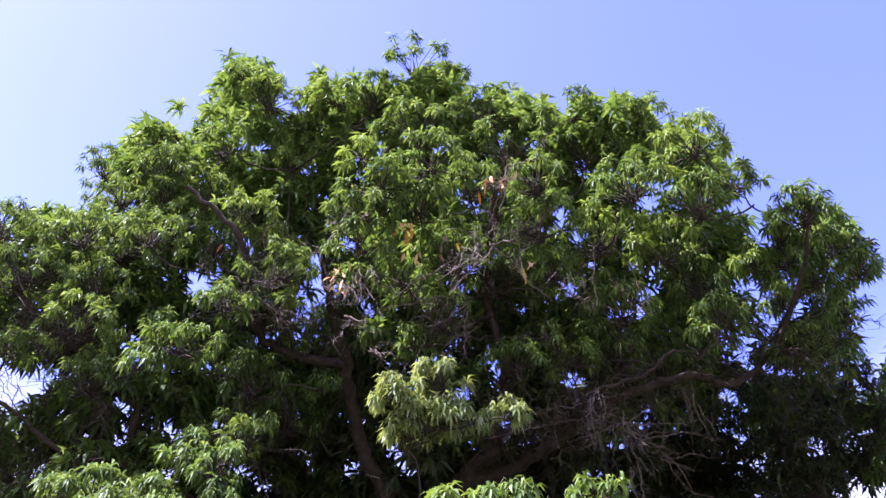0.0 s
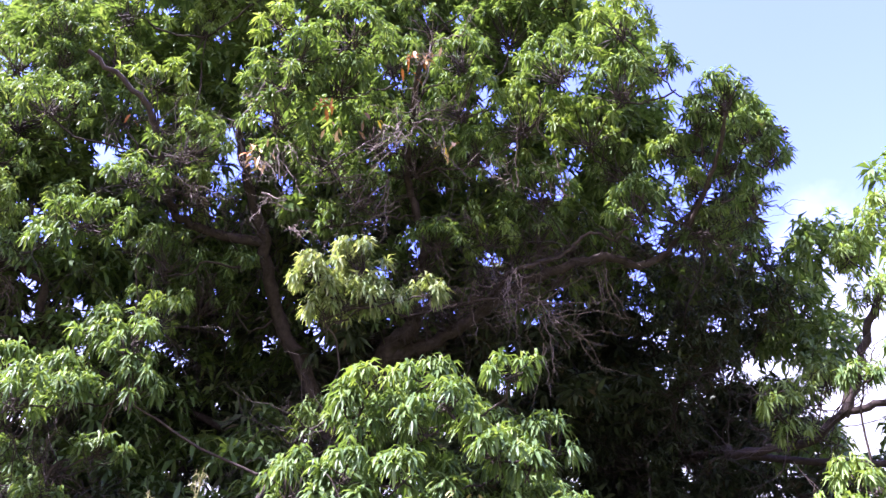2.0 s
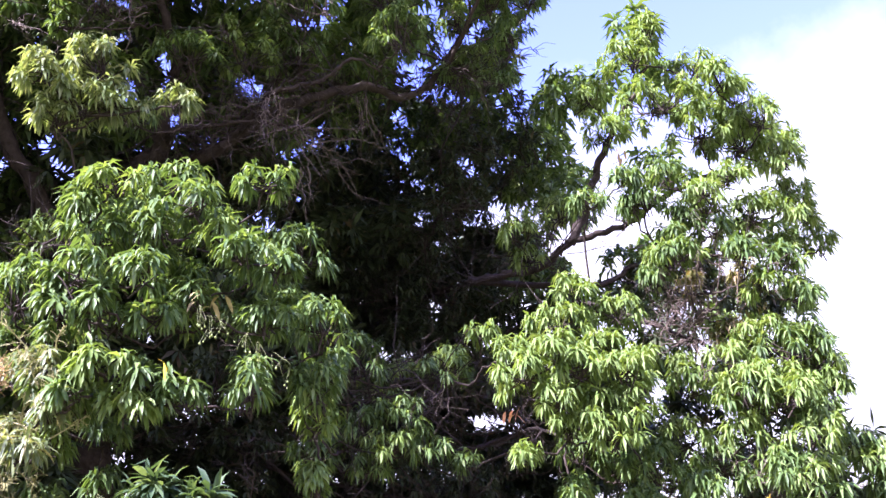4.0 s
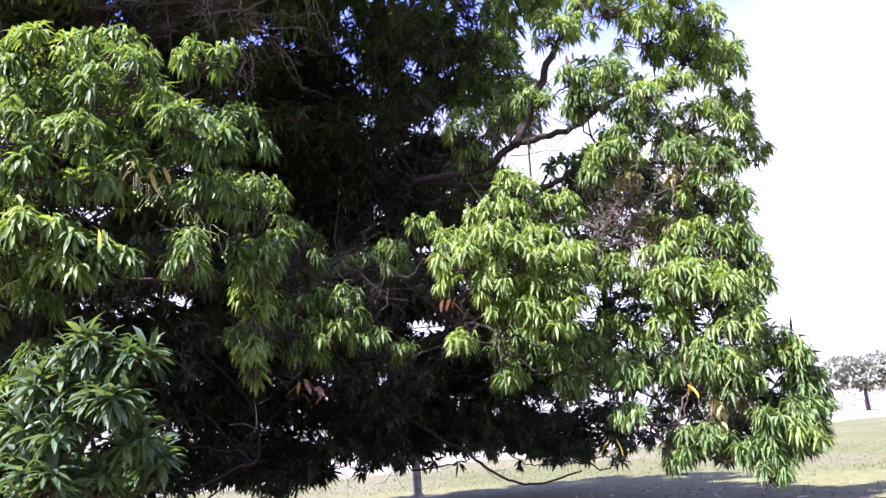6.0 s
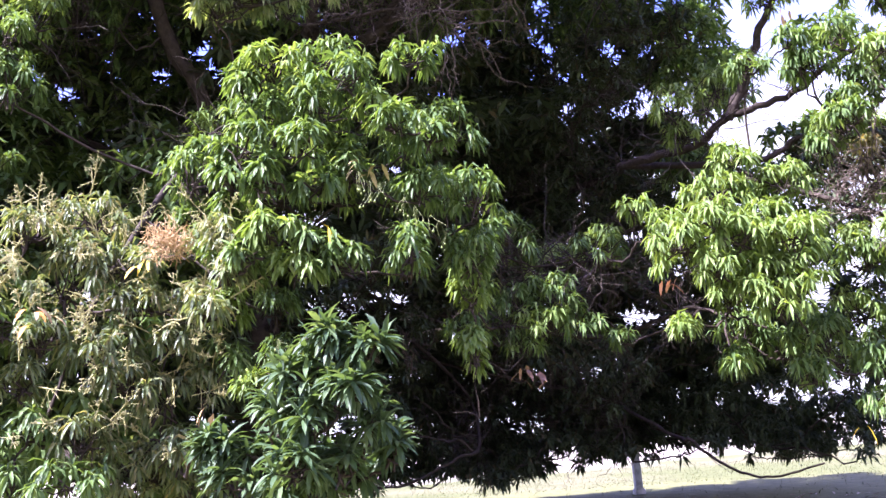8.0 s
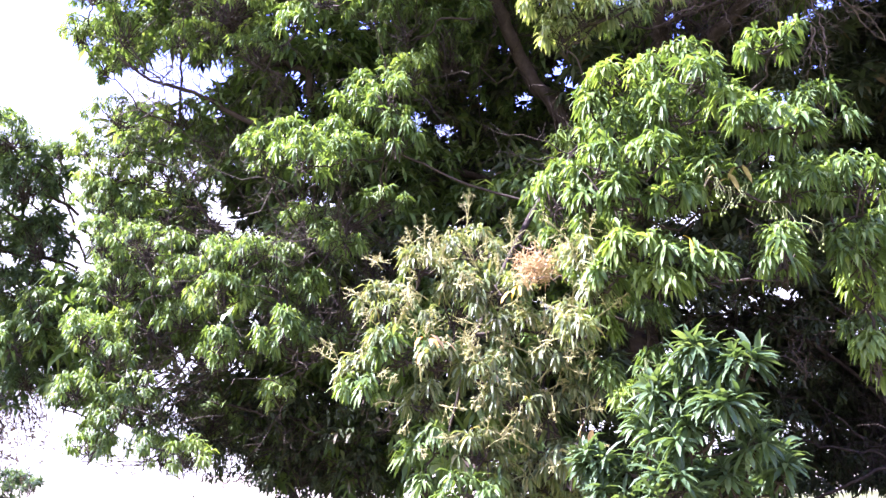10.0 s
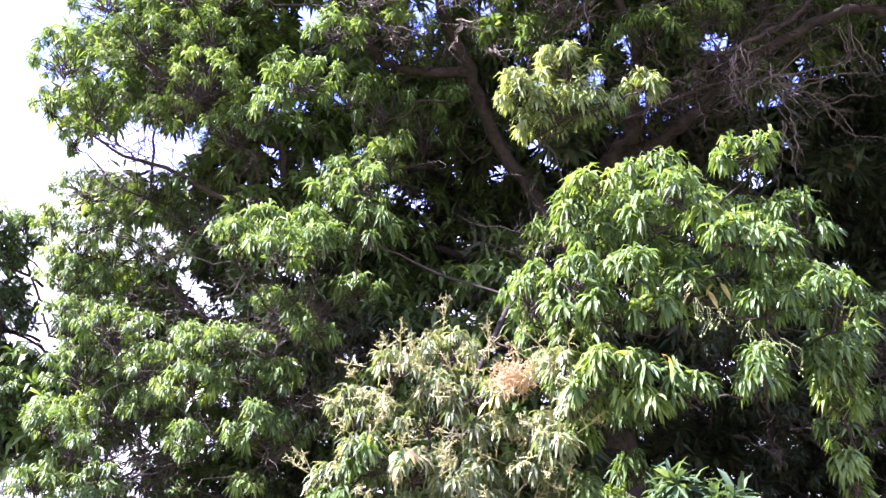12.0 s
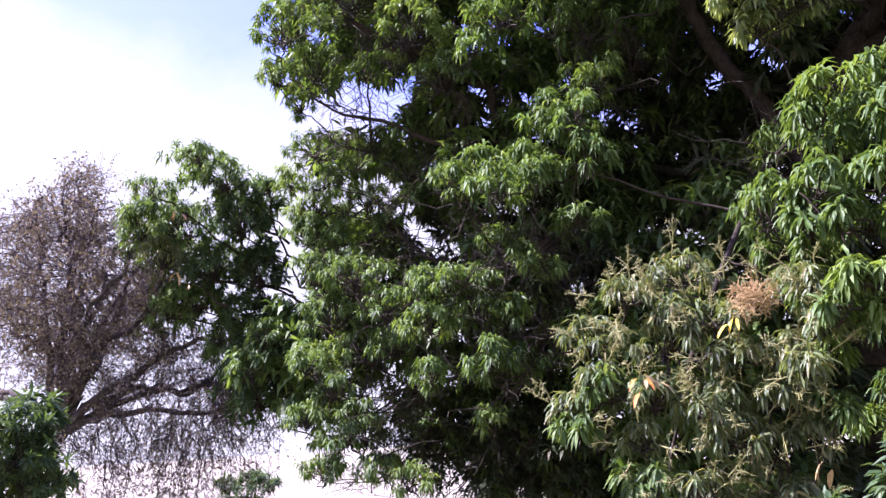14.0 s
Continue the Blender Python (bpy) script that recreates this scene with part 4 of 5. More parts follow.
BOUGHS["shaded_tier_a0"] = (0, [
    (5.77, 6.46, 2.70, 0.34, 0.26),
    (5.73, 6.59, 2.25, 0.34, 0.26),
    (5.46, 6.84, 2.11, 0.34, 0.26),
    (5.96, 6.41, 1.98, 0.34, 0.26),
    (5.58, 6.77, 1.81, 0.34, 0.26),
    (5.18, 7.07, 1.98, 0.34, 0.26),
    (6.19, 6.20, 1.83, 0.34, 0.26),
    (4.90, 7.25, 2.19, 0.34, 0.26),
    (2.41, 7.86, 3.02, 0.34, 0.28),
    (2.73, 7.83, 2.61, 0.34, 0.28),
    (3.11, 7.67, 2.70, 0.34, 0.28),
    (2.30, 8.01, 2.41, 0.34, 0.28),
    (2.84, 7.85, 2.26, 0.34, 0.28),
    (3.32, 7.64, 2.39, 0.34, 0.28),
])
BOUGHS["near_low_a4"] = (4, [
    (0.25, 5.47, 1.10, 0.22, 0.15),
    (0.45, 5.45, 1.03, 0.22, 0.15),
    (0.63, 5.43, 1.10, 0.22, 0.15),
    (0.15, 5.47, 1.27, 0.22, 0.15),
    (0.39, 5.46, 1.26, 0.22, 0.15),
])
BOUGHS["flower_foot_a3"] = (3, [
    (-0.58, 6.65, 1.22, 0.26, 0.20),
    (-0.34, 6.67, 1.08, 0.26, 0.20),
    (-0.77, 6.64, 1.12, 0.26, 0.20),
    (-0.47, 6.66, 1.38, 0.26, 0.20),
    (-1.07, 6.60, 1.22, 0.26, 0.20),
])
CLEARINGS = [
    (3.07, 7.09, 6.21, 0.28), (3.37, 7.14, 5.89, 0.19), (3.68, 7.36, 5.13, 0.24), (5.16, 6.78, 4.22, 0.28),
    (5.43, 6.51, 4.38, 0.25), (5.27, 6.50, 4.75, 0.25), (5.46, 6.40, 4.60, 0.25), (6.08, 6.08, 3.91, 0.22),
    (6.50, 5.69, 3.77, 0.25), (6.46, 5.80, 3.50, 0.25), (-1.13, 7.48, 6.55, 0.19), (-1.07, 7.57, 6.42, 0.19),
    (-2.52, 7.11, 6.74, 0.19), (-4.37, 7.28, 4.74, 0.23), (-4.30, 7.41, 4.52, 0.21), (-4.08, 7.64, 4.20, 0.23),
    (-4.51, 6.84, 5.49, 0.24), (-4.25, 7.06, 5.40, 0.21), (-4.89, 6.69, 5.25, 0.24), (-3.88, 7.76, 4.15, 0.19),
]
CLEARINGS += [
    (-5.13, 6.82, 4.60, 0.25), (-1.35, 6.13, 8.10, 0.25), (-1.37, 6.35, 7.88, 0.23), (-1.12, 7.41, 6.53, 0.18),
    (1.86, 7.79, 5.48, 0.18), (3.32, 6.89, 6.22, 0.31), (3.12, 7.02, 6.15, 0.29), (3.36, 6.62, 6.60, 0.28),
    (3.40, 6.40, 6.87, 0.25), (3.65, 6.43, 6.64, 0.25), (2.44, 6.63, 7.13, 0.19), (3.64, 7.28, 5.18, 0.23),
    (3.32, 7.06, 5.92, 0.23), (3.73, 7.27, 5.22, 0.25), (-4.06, 7.64, 4.18, 0.23), (-4.91, 7.46, 2.39, 0.19),
    (-4.67, 7.63, 2.25, 0.25), (-4.36, 7.81, 2.11, 0.19), (-4.45, 7.24, 4.68, 0.21), (-4.48, 6.89, 5.41, 0.21),
]
CLEARINGS += [
    (-5.21, 6.82, 4.41, 0.19), (-4.75, 7.73, 2.00, 0.28), (-4.90, 7.67, 1.57, 0.28), (-4.57, 7.81, 2.17, 0.25),
    (-4.70, 7.78, 1.79, 0.31), (4.44, 5.98, 6.68, 0.38), (4.66, 6.06, 6.35, 0.38), (4.57, 6.32, 6.06, 0.28),
    (4.75, 5.82, 6.57, 0.38), (4.38, 5.67, 7.10, 0.38), (4.50, 6.49, 5.87, 0.19), (5.20, 6.82, 4.25, 0.28),
    (5.38, 6.67, 4.25, 0.25), (5.60, 6.37, 4.47, 0.22), (5.87, 6.16, 4.38, 0.19), (3.71, 7.30, 5.21, 0.25),
    (3.35, 6.08, 7.43, 0.22), (3.36, 6.30, 7.15, 0.25), (3.37, 6.52, 6.87, 0.25), (3.65, 6.65, 6.47, 0.19),
]
CLEARINGS += [
    (4.27, 6.09, 6.72, 0.18), (2.57, 6.30, 7.60, 0.16), (3.35, 5.84, 7.68, 0.19), (4.52, 6.41, 5.93, 0.19),
    (4.28, 6.66, 5.77, 0.18), (3.68, 7.52, 4.72, 0.14), (-4.62, 6.59, 5.47, 0.19), (-4.27, 6.90, 5.33, 0.15),
    (-3.51, 7.12, 5.66, 0.15), (-3.92, 7.17, 5.53, 0.18), (-4.11, 7.21, 5.23, 0.14), (5.63, 6.26, 4.62, 0.19),
    (5.98, 5.70, 4.99, 0.15),
]
WITHERED = [
    (0.65, 6.97, 8.58, "orange", 9, 0.22),
    (-0.34, 7.04, 7.87, "red", 7, 0.14),
    (-0.98, 6.87, 6.91, "tan", 9, 0.2),
    (-1.00, 6.78, 6.92, "orange", 3, 0.12),
    (0.27, 7.14, 7.74, "yellow", 2, 0.05),
    (1.06, 7.54, 7.79, "yellow", 2, 0.05),
    (-2.70, 8.08, 8.21, "red", 2, 0.06),
    (3.57, 6.27, 2.46, "pink", 5, 0.09),
    (0.89, 5.69, 3.25, "olive", 7, 0.12),
    (0.56, 5.60, 2.76, "yellow", 2, 0.04),
    (5.60, 6.67, 5.42, "tan", 4, 0.1),
    (5.39, 5.36, 1.57, "yellow", 2, 0.05),
    (4.76, 5.72, 1.16, "yellow", 2, 0.05),
    (2.18, 6.1, 1.72, "brown", 9, 0.1),
]
WITHERED += [
    (0.57, 6.78, 8.32, "orange", 6, 0.16),
    (0.79, 6.69, 8.38, "tan", 5, 0.16),
    (-0.37, 7.08, 7.85, "orange", 5, 0.12),
    (-0.28, 7.21, 7.69, "tan", 5, 0.14),
    (-1.01, 7.22, 7.26, "tan", 6, 0.14),
    (1.09, 7.21, 7.57, "tan", 4, 0.12),
    (0.11, 7.27, 7.77, "brown", 6, 0.20),
    (5.68, 5.36, 1.35, "olive", 5, 0.12),
    (7.00, 6.64, 4.18, "tan", 6, 0.2),
    (7.18, 6.55, 3.92, "tan", 4, 0.2),
    (-0.67, 6.08, 2.64, "yellow", 3, 0.05),
    (-1.32, 5.86, 2.25, "orange", 3, 0.07),
    (-1.25, 5.86, 2.27, "tan", 3, 0.06),
    (-0.22, 6.28, 1.59, "tan", 3, 0.08),
    (-8.31, 8.41, 5.45, "pink", 3, 0.1),
    (-7.48, 7.63, 4.25, "tan", 4, 0.2),
]
FRUIT = [
    (0.81, 5.46, 3.13),
    (0.86, 5.48, 3.06),
    (1.12, 5.47, 2.94),
    (1.36, 5.47, 2.77),
    (1.22, 5.52, 2.88),
    (0.94, 5.48, 3.03),
    (-0.09, 7.39, 5.83),
    (0.05, 7.45, 5.69),
    (-0.31, 7.43, 5.73),
    (-0.15, 7.43, 5.51),
    (0.23, 5.04, 1.89),
]
PANICLES = [
    (-1.43, 5.94, 1.50, 0.07, -0.09, -0.10),
    (-0.07, 6.05, 2.57, 0.02, -0.15, 0.07),
    (-1.47, 5.91, 1.69, -0.08, -0.08, -0.10),
    (-1.13, 6.05, 1.58, -0.15, -0.16, -0.03),
    (-1.69, 5.88, 2.01, 0.11, -0.16, -0.00),
    (-0.98, 6.14, 1.96, 0.05, -0.11, -0.07),
    (-0.19, 6.04, 2.15, 0.13, -0.12, 0.10),
    (-0.28, 6.01, 2.46, 0.16, -0.10, -0.08),
    (-1.65, 5.97, 1.91, 0.09, -0.09, 0.12),
    (-1.44, 5.84, 2.70, 0.01, -0.15, -0.15),
    (-0.95, 6.02, 1.86, -0.08, -0.08, -0.11),
    (-1.34, 5.92, 2.29, 0.06, -0.08, 0.11),
    (-1.11, 5.94, 2.68, 0.17, -0.09, -0.04),
    (-1.27, 5.87, 2.92, -0.07, -0.14, -0.07),
]
PANICLES += [
    (-1.40, 5.92, 2.31, -0.01, -0.12, 0.10),
    (-1.59, 5.69, 2.78, 0.02, -0.19, 0.05),
    (-1.09, 6.48, 3.27, 0.08, -0.20, 0.29),
    (-1.42, 6.36, 3.11, 0.06, -0.17, 0.24),
    (-0.71, 6.40, 3.00, 0.03, -0.20, 0.30),
    (-1.31, 6.49, 3.11, -0.02, -0.13, 0.18),
    (-1.57, 6.35, 3.04, -0.00, -0.11, 0.16),
    (-0.28, 6.27, 2.80, 0.13, -0.12, 0.18),
    (-0.12, 6.19, 2.72, 0.18, -0.12, 0.13),
    (-0.27, 6.16, 2.37, 0.03, -0.01, -0.22),
    (-0.26, 6.19, 2.20, 0.14, -0.03, -0.14),
    (-0.87, 6.15, 2.14, -0.04, -0.02, -0.19),
    (-0.73, 6.20, 2.53, 0.13, -0.14, 0.07),
    (-0.47, 6.23, 2.48, 0.02, -0.03, -0.20),
]
PANICLES += [
    (-1.13, 6.20, 2.25, 0.08, -0.14, 0.12),
    (-0.18, 6.24, 2.92, 0.08, -0.11, 0.17),
    (0.00, 6.22, 2.99, 0.10, -0.10, 0.14),
    (-0.96, 6.17, 1.89, -0.07, -0.05, -0.16),
    (-1.46, 6.27, 2.64, -0.08, -0.13, 0.10),
    (-0.46, 6.23, 1.83, 0.02, -0.03, -0.20),
]
BARE_TWIGS = [
    (-0.91, 6.91, 6.73), (-0.74, 7.28, 6.62), (-0.48, 7.31, 6.37), (-0.14, 7.24, 6.93), (0.25, 7.33, 6.79),
    (0.08, 6.64, 6.97), (0.61, 6.53, 7.07), (0.80, 6.45, 8.04), (1.06, 6.74, 7.11), (1.52, 6.57, 7.01),
    (1.38, 7.86, 6.13), (1.63, 7.56, 5.85), (2.04, 7.74, 5.82), (0.97, 7.69, 5.81), (-0.65, 7.13, 7.06),
    (0.38, 6.60, 7.19), (0.79, 7.73, 6.03), (2.09, 6.87, 7.20), (-1.02, 6.73, 7.34), (1.77, 7.52, 6.11),
]
BARE_TWIGS += [
    (2.03, 8.14, 5.98), (2.58, 8.18, 5.84), (2.33, 8.30, 5.44), (2.89, 8.27, 5.70), (1.73, 7.98, 6.15),
    (3.08, 8.43, 5.49), (1.34, 8.29, 5.96), (2.54, 8.01, 6.20), (3.14, 8.12, 6.11), (2.33, 8.08, 5.01),
    (-1.74, 7.63, 7.26), (0.00, 7.44, 7.16), (0.28, 7.71, 6.96), (-1.48, 7.87, 6.97), (-0.39, 7.38, 7.24),
    (0.71, 6.73, 7.46), (0.80, 5.91, 8.01), (5.51, 6.96, 5.07), (6.01, 6.64, 4.86), (5.79, 6.91, 4.66),
]
BARE_TWIGS += [
    (6.33, 6.36, 3.88), (6.69, 6.12, 4.01), (5.77, 6.37, 3.38), (5.68, 5.87, 3.05), (6.77, 6.09, 3.82),
    (6.03, 5.32, 1.33), (1.92, 9.41, 2.48), (5.96, 6.60, 4.04), (6.45, 6.15, 3.99), (5.80, 5.57, 1.36),
    (6.06, 6.50, 3.68), (-5.06, 7.69, 5.52), (-3.68, 8.24, 5.88), (-4.55, 8.33, 4.86), (-4.45, 8.60, 4.32),
    (-5.32, 8.85, 2.43), (-2.52, 8.35, 1.95), (-1.80, 7.75, 7.19), (-2.35, 8.25, 4.14),
]
BARE_TWIGS += [
    (5.29, 6.06, 3.61), (5.43, 6.00, 3.43), (5.36, 6.12, 3.28), (5.53, 6.00, 3.17), (5.22, 6.18, 3.46), (5.60, 5.88, 3.34), (5.45, 5.90, 3.66), (5.67, 5.76, 3.49), (5.41, 6.13, 3.11), (5.76, 5.58, 3.70), (5.90, 5.42, 3.71),
]
BARE_TWIGS += [
    (5.77, 5.64, 1.74), (5.86, 5.55, 1.57), (5.72, 5.70, 1.54), (5.94, 5.48, 1.40), (5.80, 5.63, 1.37),
]
SIDE_BOUGHS = {}
SIDE_BOUGHS["young_mango_a0"] = (0, [
    (-8.09, 8.56, 6.34, 0.4, 0.25),
    (-8.81, 8.39, 5.92, 0.41, 0.22),
    (-7.86, 8.92, 6.04, 0.44, 0.4),
    (-8.58, 8.86, 5.41, 0.54, 0.41),
    (-7.8, 9.23, 5.43, 0.49, 0.44),
    (-7.28, 9.19, 5.81, 0.26, 0.19),
    (-9.04, 8.87, 5.04, 0.41, 0.37),
    (-8.38, 9.25, 4.83, 0.54, 0.41),
    (-7.74, 9.53, 4.68, 0.44, 0.44),
    (-8.94, 9.49, 4.41, 0.47, 0.37),
    (-8.09, 9.69, 4.14, 0.45, 0.36),
    (-7.47, 9.44, 3.44, 0.43, 0.43),
    (-8.09, 9.54, 3.34, 0.4, 0.4),
    (-8.7, 9.86, 3.79, 0.42, 0.42),
    (-7.79, 9.56, 2.81, 0.39, 0.35),
    (-9.42, 9.37, 4.37, 0.43, 0.38),
    (-9.36, 8.7, 5.52, 0.42, 0.37),
])
SIDE_BOUGHS["bush_a0"] = (0, [
    (-8.03, 5.83, 2.47, 0.35, 0.24),
    (-8.06, 5.81, 2.14, 0.42, 0.31),
    (-8.09, 6.12, 1.83, 0.43, 0.32),
    (-8.38, 5.7, 2.28, 0.43, 0.43),
    (-8.24, 5.9, 1.68, 0.43, 0.32),
])
SIDE_BOUGHS["shrub_a0"] = (0, [
    (-11.21, 12.7, 1.43, 0.33, 0.21),
    (-11.01, 13.14, 1.5, 0.38, 0.24),
    (-10.55, 13.25, 1.37, 0.33, 0.21),
    (-10.75, 12.82, 1.26, 0.53, 0.23),
])


def seeded(c):
    """A random source of its own for the bough at c."""
    return np.random.default_rng(int(np.abs(c) @ (1009, 9176, 83)))


def mango_tree():
    rng = np.random.default_rng(7)
    tree = tagged(new("mango_tree"), "large spreading mango tree with dense drooping glossy green leaves", "tree")
    tree.location = FOOT
    tree_inv = Matrix.Translation(-FOOT)

    def under(name, me, label=""):
        ob = part(name, me, tree, label)
        ob.matrix_parent_inverse = tree_inv
        return ob

    line = spline([FOOT - Vector((0, 0, 0.25)), FOOT + Vector((0.02, 0, 0.7)), FOOT + Vector((-0.12, -0.1, 2.0)), CROTCH], 8, 0.012, rng)
    rad = np.interp(np.linspace(0, 1, len(line)), [0, 0.1, 0.25, 1], [0.55, 0.42, 0.34, 0.30])
    under("trunk", mesh_of("trunk", *tube(line, rad, 14), [BARK]), "stout grey-brown bark trunk in deep shade")
    nodes_ = [line]
    for r0, r1, pts in LIMB_LINES:
        line = spline(pts, 7, 0.018 if r0 > 0.05 else 0.007, rng)
        nodes_.append(line)
        under("limb", mesh_of("limb", *tube(line, np.linspace(r0, r1, len(line)), 8), [BARK]))
    joints = np.concatenate(nodes_[1:])
    centres, grown = [], []
    for key, (style, rows) in BOUGHS.items():
        for x, y, z, rx, rz in rows:
            c = np.array([x, y, z])
            centres.append((c, rx, rz))
            kind = 5 if style == 0 and (seeded(c).uniform() < 0.2 or key.startswith(("right_front", "right_crown", "right_edge")) and x > 2.6) else style
            grown.append((c, rx, rz, kind))
    # each bough branches off the nearest wood that already stands, the innermost first
    wood = joints
    for c, rx, rz, kind in sorted(grown, key=lambda g: np.linalg.norm(joints - g[0], axis=1).min()):
        d = np.linalg.norm(wood - c, axis=1) + np.maximum(0, wood[:, 2] - c[2]) * 0.5 + 1.5 * (wood[:, 1] < c[1] + 0.1)
        root = wood[d.argmin()]
        heart = c - np.array([0, 0, rz * 0.5])
        reach = np.linalg.norm(heart - root)
        wood = np.concatenate([wood, root + (heart - root) * np.linspace(0.3, 1.0, 6)[:, None]])
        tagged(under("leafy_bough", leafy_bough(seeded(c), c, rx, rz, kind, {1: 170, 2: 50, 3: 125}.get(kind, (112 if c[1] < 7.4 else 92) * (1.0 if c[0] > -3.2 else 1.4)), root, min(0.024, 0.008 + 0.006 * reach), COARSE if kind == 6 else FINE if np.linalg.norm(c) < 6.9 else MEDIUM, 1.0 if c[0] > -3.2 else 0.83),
               ("", "bough of pale leaves", "sparse bough of drying leaves", "olive bough in flower", "bough of broad dark leaves", "bough of fresh yellow-green leaves", "bough of leaves with the crown's shade in their colour")[kind]), kind="stuff")
    # the depth of the crown behind its face, with clearings that let the sky through
    rng = np.random.default_rng(8)
    middle = np.array([0.0, 0.0, 1.6])
    clear = np.array(CLEARINGS)
    clear_way, clear_wide = unit(clear[:, :3] - middle), clear[:, 3] / 9.0
    deep = Soup()
    specks = np.radians(np.stack([rng.uniform(-25, 36, 60), rng.uniform(17, 46, 60)], 1))
    speck_way = np.stack([np.sin(specks[:, 0]) * np.cos(specks[:, 1]), np.cos(specks[:, 0]) * np.cos(specks[:, 1]), np.sin(specks[:, 1])], 1)
    speck_size = rng.uniform(0.010, 0.020, 60)

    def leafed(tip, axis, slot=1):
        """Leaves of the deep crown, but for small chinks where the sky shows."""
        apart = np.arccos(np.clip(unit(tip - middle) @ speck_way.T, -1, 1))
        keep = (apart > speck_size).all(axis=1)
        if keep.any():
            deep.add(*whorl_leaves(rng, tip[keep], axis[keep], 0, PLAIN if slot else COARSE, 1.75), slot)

    middles = np.array([c for c, _, _ in centres])
    ways = unit(middles - middle)
    open_wood = np.concatenate([line[4:] for line in nodes_[1:5]])
    limb_ways, limb_far = unit(open_wood - middle), np.linalg.norm(open_wood - middle, axis=1)
    for up in np.arange(-4.0, 58.0, 2.9):
        for turn in np.arange(-42.0, 58.0, 2.9 / max(0.5, math.cos(radians(up)))):
            a, e = radians(turn + rng.uniform(-0.8, 0.8)), radians(up + rng.uniform(-0.8, 0.8))
            way = np.array([math.sin(a) * math.cos(e), math.cos(a) * math.cos(e), math.sin(e)])
            right = np.array([math.cos(a), -math.sin(a), 0.0])
            over = np.cross(right, way)
            off = ways - way
            near = np.linalg.norm(off, axis=1) < 0.14
            if near.sum() < 4:
                continue
            ring = np.sort(np.arctan2(off[near] @ over, off[near] @ right))
            if np.append(np.diff(ring), ring[0] + 2 * np.pi - ring[-1]).max() > 2.4:
                continue
            away = np.arccos(np.clip(clear_way @ way, -1, 1))
            if (away < clear_wide * 0.45 + 0.010).any():
                continue
            # a hollow under the roof of the crown, closed by the foliage of the far side
            hollow = 1.0 + (2.5 if turn > 0.0 else 0.4) * max(0.0, min(1.0, (31.0 - up) / 8.0)) + (1.0 if up < 9.0 and turn > -6.0 else 0.0)
            face = np.linalg.norm(middles[near] - middle, axis=1).mean() + hollow
            beside = np.linalg.norm(limb_ways - way, axis=1) < 0.035
            if beside.any():
                face = max(face, limb_far[beside].max() + 0.8)
            face = min(15.5, face)
            for far, chance in ((0.0, 1.0), (1.0, 1.0), (2.2, 1.0), (3.6, 0.9)):
                if rng.uniform() > (chance * 0.72 if turn > 27.0 and up > 9.0 else chance):
                    continue
                if far > 0.5 and turn > 37.0:
                    continue
                p = middle + way * (face + far + rng.uniform(-0.3, 0.3)) + rng.normal(0, 0.06, 3)
                p[2] = max(p[2], 0.95)
                wide, tall = face * rng.uniform(0.042, 0.054), face * rng.uniform(0.036, 0.046)
                tip, axis = whorls_in(rng, p, wide, tall, 46, True)
                # lower and deeper leaves take the copy with shade in its colour
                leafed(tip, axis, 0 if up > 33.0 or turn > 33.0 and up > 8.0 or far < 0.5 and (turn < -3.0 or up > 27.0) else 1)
    # an unseen roof of leaves, added to keep light out of the hollow
    for gx in np.arange(-4.2, 6.2, 0.8):
        for gy in np.arange(10.6, 17.8, 0.85):
            p = np.array([gx, gy, 6.6 - 0.03 * (gx * gx + (gy - 11.5) ** 2)]) + rng.normal(0, 0.15, 3)
            way = unit(p - middle)
            if (np.arccos(np.clip(clear_way @ way, -1, 1)) < clear_wide * 0.5 + 0.03).any():
                continue
            tip, axis = whorls_in(rng, p, 0.5, 0.35, 60, True)
            leafed(tip, axis)
    # the far side of the crown, down to the ground
    for turn in np.arange(-75.0, 76.0, 4.5):
        for rise in np.arange(0.9, 10.6, 0.72):
            wide = 6.4 * math.sqrt(max(0.05, 1.0 - (max(0.0, rise - 3.0) / 7.5) ** 2)) * rng.uniform(0.9, 1.08)
            a = radians(turn + rng.uniform(-2, 2))
            p = np.array([1.0 + math.sin(a) * wide * 1.15, 11.6 + math.cos(a) * wide, rise + rng.uniform(-0.2, 0.2)])
            if (np.arccos(np.clip(clear_way @ unit(p - middle), -1, 1)) < clear_wide * 0.5 + 0.02).any() or rise < 1.2 + 0.5 * math.sin(turn * 0.31):
                continue
            tip, axis = whorls_in(rng, p, 0.55, 0.5, 26, True)
            leafed(tip, axis)
    # bare inner twigs round the wood
    twigs = Soup()
    inner = wood[(wood[:, 1] > 7.7) & (wood[:, 2] > 1.2) & (wood[:, 2] < 8.3) & (np.abs(wood[:, 0]) < 5.6)]
    for k in range(2600):
        p = inner[rng.integers(0, len(inner))] + rng.normal(0, 0.05, 3)
        q = p + unit(rng.normal(0, 1, 3) + (0, 0.1, 0.1)) * rng.uniform(0.3, 1.0)
        line = spline([p, (p + q) / 2 + rng.normal(0, 0.08, 3), q], 3, 0.012, rng)
        twigs.add(*tube(line, np.linspace(0.008, 0.003, len(line)), 3), 0)
        for _ in range(4):
            a = line[rng.integers(2, len(line))]
            e = a + unit(rng.normal(0, 1, 3) + unit(q - p) * 0.8) * rng.uniform(0.1, 0.32)
            twigs.add(*tube(np.array([a, (a + e) / 2 + rng.normal(0, 0.02, 3), e]), [0.0042, 0.003, 0.002], 3), 0)
